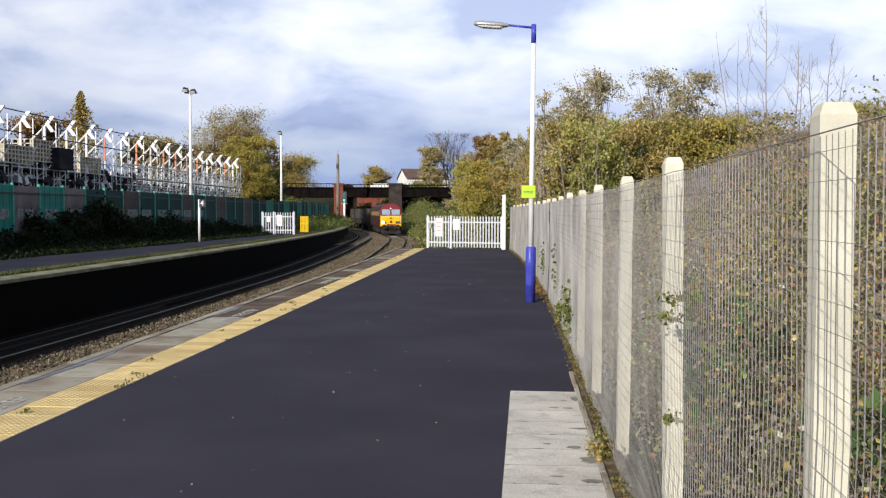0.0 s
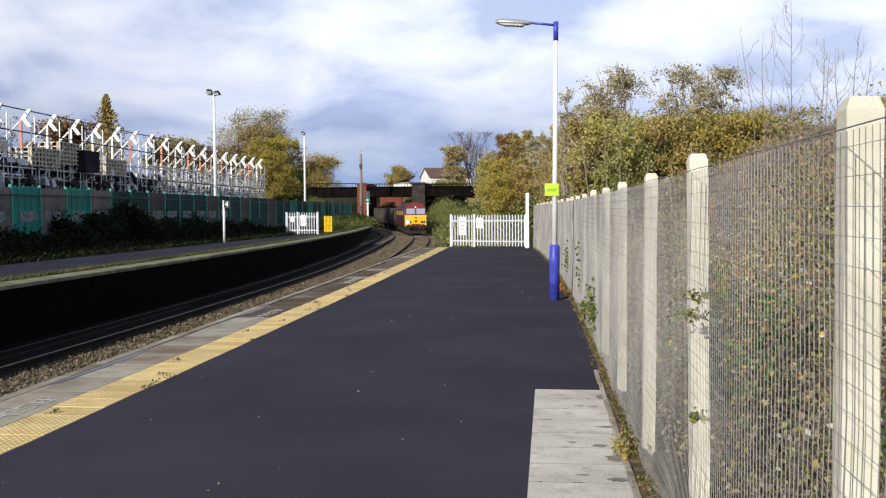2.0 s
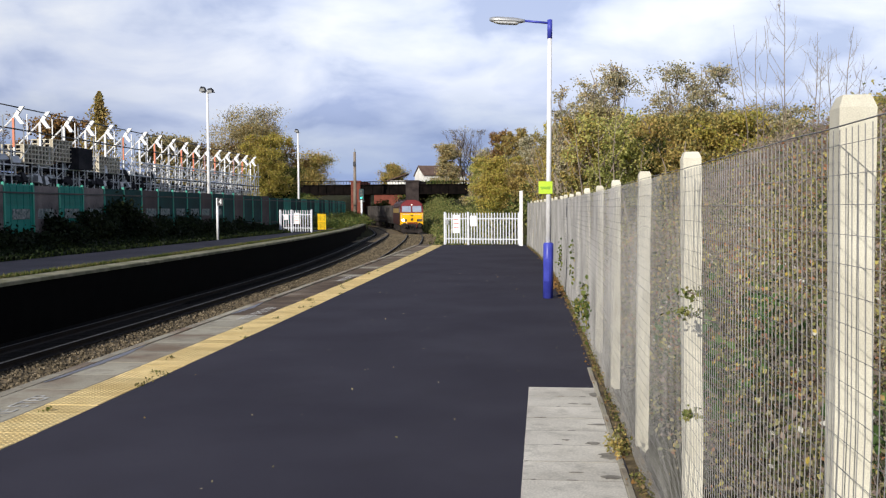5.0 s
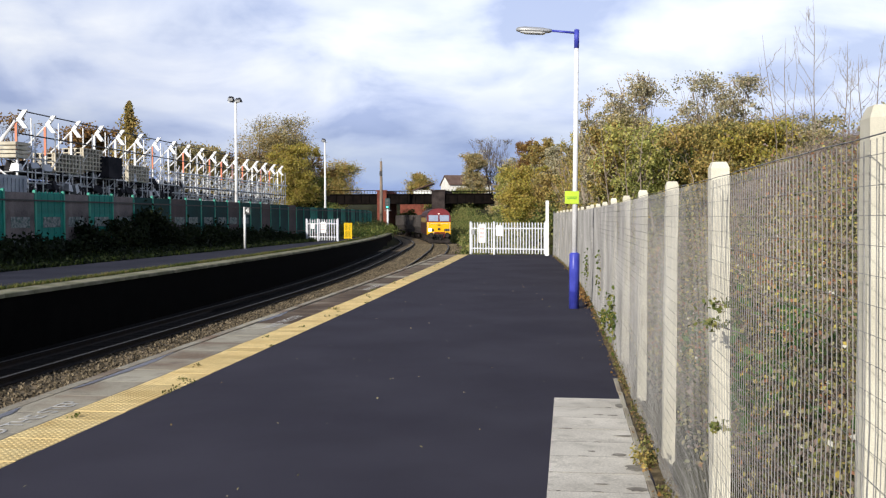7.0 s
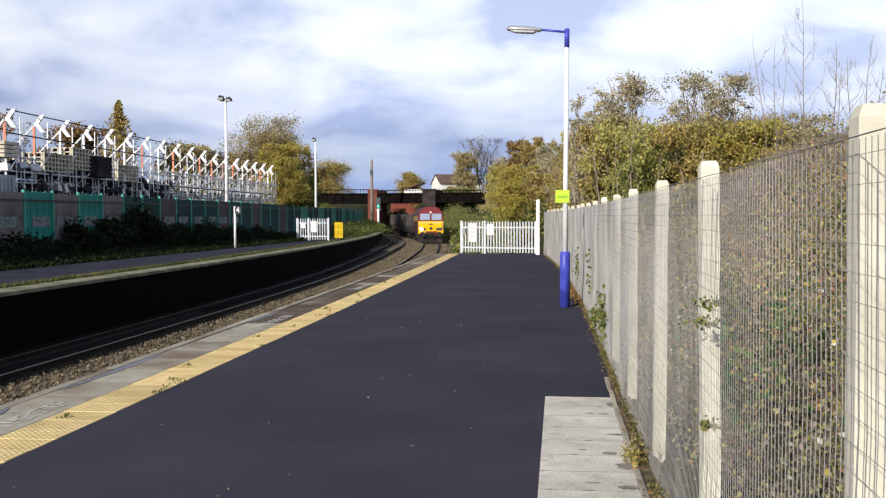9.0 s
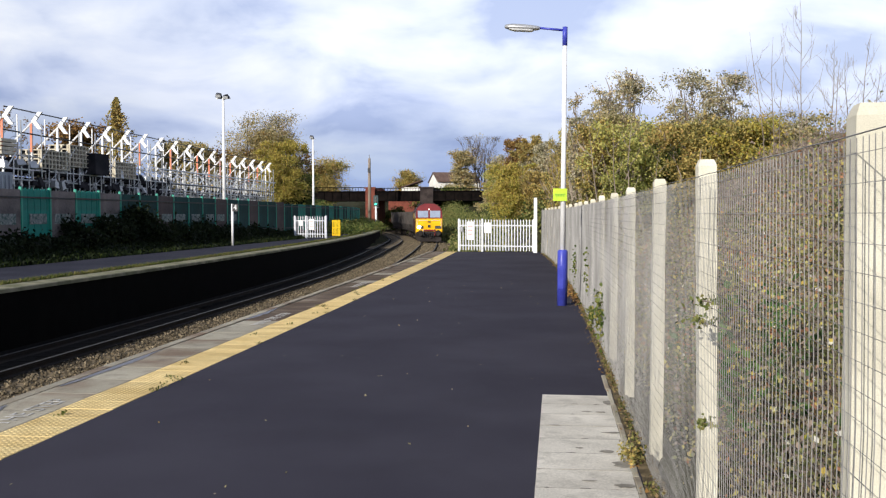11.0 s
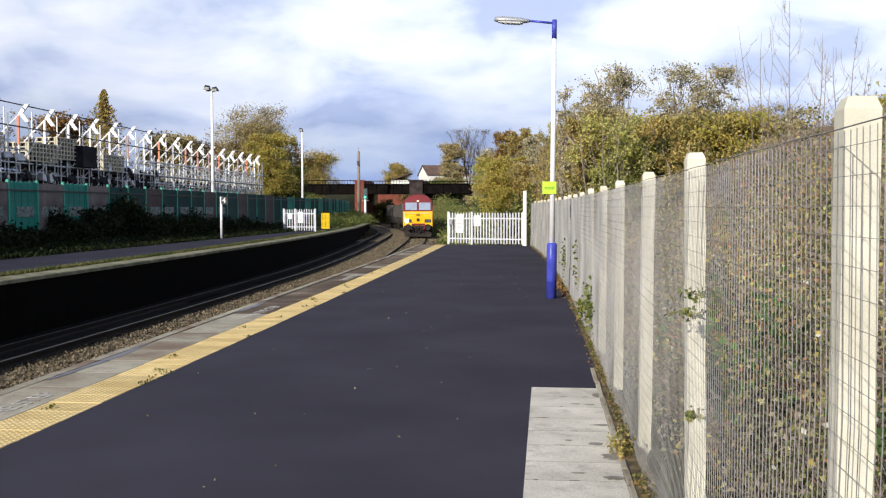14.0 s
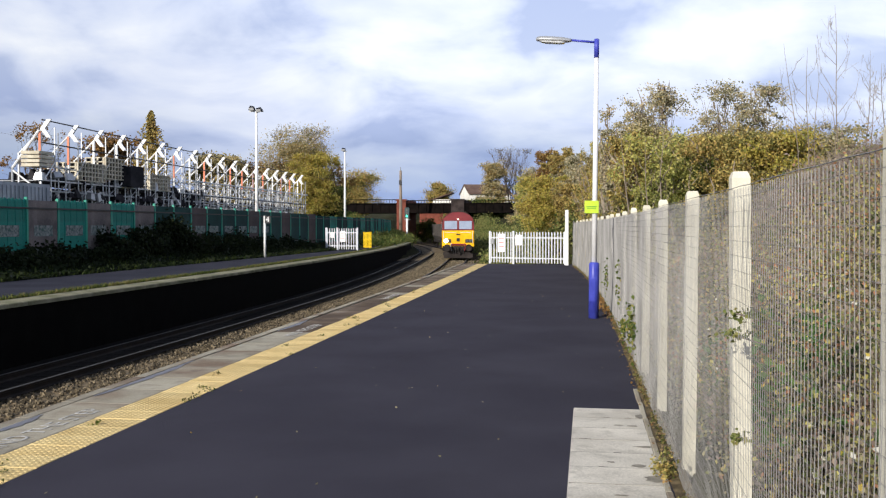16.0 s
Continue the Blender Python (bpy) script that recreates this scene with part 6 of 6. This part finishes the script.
# ---- paving pieces ----
def make_paving():
    """Coping slabs, tactile tiles and flags, each a piece of its own."""
    rng = random.Random(2)
    cop = thing("coping", "grey concrete coping slabs along the near platform edge", "coping", kind="structure")
    tac = thing("tactile_strip", "yellow blistered tactile paving along the platform", "tactile paving", kind="structure")
    L = 0.91
    nose = Mesh().prism([(0.0, -0.085), (0.0, -0.02), (0.015, -0.004), (0.03, 0.0), (0.165, 0.0), (0.165, -0.085)], "y", 0.004, L - 0.004).data("coping_slab", COPING)
    SLAB = [(-0.68, -0.08), (-0.68, -0.006), (-0.67, 0.0), (-0.01, 0.0), (0.0, -0.006), (0.0, -0.08)]
    slab = Mesh().prism(SLAB, "y", 0.004, L - 0.004).data("coping_slab", COPING)
    slab_brown = Mesh().prism(SLAB, "y", 0.004, L - 0.004).data("coping_slab", COPING_BROWN)
    y = -20.0
    while y < GATE_Y - 0.5:
        h = math.degrees(math.atan(edge_x(y + L) - edge_x(y)) / L)
        p = part("coping_slab", nose, COPING, cop)
        p.matrix_world = pose(edge_x(y), y, rng.uniform(-0.003, 0.002), 0, 0, -h)
        worn = y > 16.5 and rng.random() < (0.85 if y < 38 else 0.5)
        p = part("coping_slab", slab_brown if worn else slab, COPING, cop, "brown weathered slab" if worn else "")
        h = math.degrees(math.atan(tactile_x(y + L) - tactile_x(y)) / L)
        p.matrix_world = pose(tactile_x(y) - TACTILE_WIDE - 0.012, y, rng.uniform(-0.003, 0.002), 0, 0, -h)
        y += L
    W, T = TACTILE_WIDE, 0.40
    flat = Mesh().box((W / 2, T / 2, -0.03), (W - 0.006, T - 0.007, 0.06), bevel=0.003)
    plain_tile = flat.data("tile", TACTILE)
    for i in range(9):
        for j in range(6):
            c = (0.031 + 0.0635 * i, 0.033 + 0.0667 * j)
            b = len(flat.v)
            for r, z in ((0.021, 0.0), (0.013, 0.0045)):
                flat.v += [(c[0] + r * math.cos(a * math.pi / 3), c[1] + r * math.sin(a * math.pi / 3), z) for a in range(6)]
            flat.f += [(b + k, b + (k + 1) % 6, b + 6 + (k + 1) % 6, b + 6 + k) for k in range(6)] + [tuple(b + 6 + k for k in range(6))]
    blister = flat.data("tile", TACTILE)
    y = -20.0
    while y < GATE_Y - 0.4:
        h = math.degrees(math.atan(tactile_x(y + T) - tactile_x(y)) / T)
        p = part("tile", blister if 3 < y < 30 else plain_tile, TACTILE, tac)
        p.matrix_world = pose(tactile_x(y) - W, y, 0.002 + rng.uniform(-0.003, 0.003), 0, 0, -h)
        y += T
    flags = thing("flag_path", "pale concrete flags set beside the fence", "paving", kind="structure")
    y = 10.5
    k = 0
    while y > 2:
        d = 0.515
        wide = fence_x(y - d / 2) - 0.036
        data = Mesh().box((0, 0, 0), (wide, d - 0.009, 0.06)).data("flag", CONCRETE)
        p = part("flag", data, CONCRETE, flags)
        p.matrix_world = pose(-0.15 + wide / 2, y - d / 2, -0.024 + rng.uniform(-0.002, 0.002), 0, 0, rng.uniform(-0.15, 0.15))
        part("joint", Mesh().box((-0.15 + wide / 2, y - d, -0.001), (wide - 0.01, 0.012, 0.017)), FLAG_JOINT, flags)
        for _ in range(rng.choice((0, 1, 1, 2))):
            a = rng.uniform(-0.12, 0.4); b = a + rng.uniform(0.03, 0.14)
            part("joint", Mesh().prism([(a, -0.004), (b, -0.006), (b - 0.01, 0.008), ((a + b) / 2, 0.012), (a + 0.01, 0.006)], "z", 0.0, 0.0095), CRACK, flags, "dark crack in the joint").matrix_world = pose(0, y - d, 0)
        y -= d
        k += 1
    rs = random.Random(21)
    for x, y, rx, ry in ((0.50, 8.7, 0.10, 0.035), (0.42, 8.0, 0.07, 0.05), (0.53, 7.6, 0.09, 0.11), (0.45, 9.6, 0.06, 0.03), (0.30, 9.62, 0.05, 0.02), (0.50, 7.0, 0.08, 0.06), (0.20, 8.1, 0.05, 0.02), (0.54, 10.1, 0.05, 0.12), (0.25, 7.1, 0.06, 0.02)):
        ring = [(x + rx * rs.uniform(0.6, 1.15) * math.cos(a * math.pi / 6), y + ry * rs.uniform(0.6, 1.15) * math.sin(a * math.pi / 6)) for a in range(12)]
        part("stain", Mesh().prism(ring, "z", 0.0085, 0.0105), STAIN, flags, "dark damp stain on the flags")
    kerb = thing("kerb", "grey edging kerbs along the fence foot", "kerb", kind="structure")
    kd = Mesh().box((0, 0, 0), (0.055, 0.905, 0.2), bevel=0.008).data("kerb_stone", COPING)
    y = -6.0
    while y < 12:
        p = part("kerb_stone", kd, COPING, kerb)
        p.matrix_world = pose(fence_x(y) - 0.155, y, -0.09 + rng.uniform(-0.004, 0.004), 0, 0, rng.uniform(-0.3, 0.3))
        y += 0.914
    far = thing("far_coping", "weathered pale coping along the opposite platform edge", "coping", kind="structure")
    fd = Mesh().prism([(0.0, -0.1), (0.0, -0.02), (-0.03, 0.0), (-0.74, 0.0), (-0.74, -0.1)], "y", 0.005, 1.19).data("coping_slab", COPING_FAR)
    y = -15.0
    while y < 110:
        h = math.degrees(math.atan((far_edge_x(y + 1.2) - far_edge_x(y)) / 1.2))
        p = part("coping_slab", fd, COPING_FAR, far)
        p.matrix_world = pose(far_edge_x(y), y, FAR_DROP(y) + 0.012, 0, 0, -h)
        y += 1.2
    for y in (7.55, 16.6, 25.6):
        cu = bpy.data.curves.new("warning_text", "FONT")
        cu.body, cu.size, cu.extrude, cu.align_x = "MIND THE STEP", 0.30, 0.001, "LEFT"
        cu.materials.append(FADED)
        ob = new("warning_text", cu); ob.parent = cop
        ob.matrix_world = pose(tactile_x(y + 1) - TACTILE_WIDE - 0.14, y, 0.004, 0, 0, 90)

    rng2 = random.Random(7)
    for y0, ln, wd in ((10.4, 3.0, 0.13), (8.3, 1.0, 0.12), (17.5, 2.2, 0.14)):
        m = Mesh()
        rows = []
        for k in range(15):
            q = k / 14
            y = y0 + ln * q
            w = wd * math.sin(math.pi * min(1, q * 1.02 + 0.02)) ** 0.7 * rng2.uniform(0.6, 1.0) + 0.01
            rows.append([(edge_x(y) + 0.2, y, 0.005), (edge_x(y) + 0.2 + w, y + rng2.uniform(-0.05, 0.05), 0.005)])
        m.strip(rows)
        tagged(part("puddle", m, WET, None, "shallow puddle on the coping slabs"), category="puddle", group="puddles", kind="structure")


FADED = material("worn_white_paint", [(0.28, 0.27, 0.25), (0.62, 0.61, 0.58)], 9.0, 0.8, bump=0.1)
make_paving()


# ---- what moves ----
TRAIN_Y = [(0.0, 117.0), (4.0, 109.3), (8.0, 100.5), (12.0, 89.5), (16.0, 76.5)]


def on_track(y, length):
    """The pose of a vehicle whose leading end is at y."""
    a = (track_x(y + length * 0.85) - track_x(y + length * 0.12)) / (length * 0.73)
    x = track_x(y + length * 0.12) - a * length * 0.12
    return pose(x, y, rail_z(y + length * 0.3), 0, 0, -math.degrees(math.atan(a)))


def motions():
    walk(LOCO, [(t, on_track(y, 21.4)) for t, y in TRAIN_Y])
    for k, w in enumerate(WAGONS):
        walk(w, [(t, on_track(y + 21.5 + 13.6 * k, 13.5)) for t, y in TRAIN_Y])


motions()
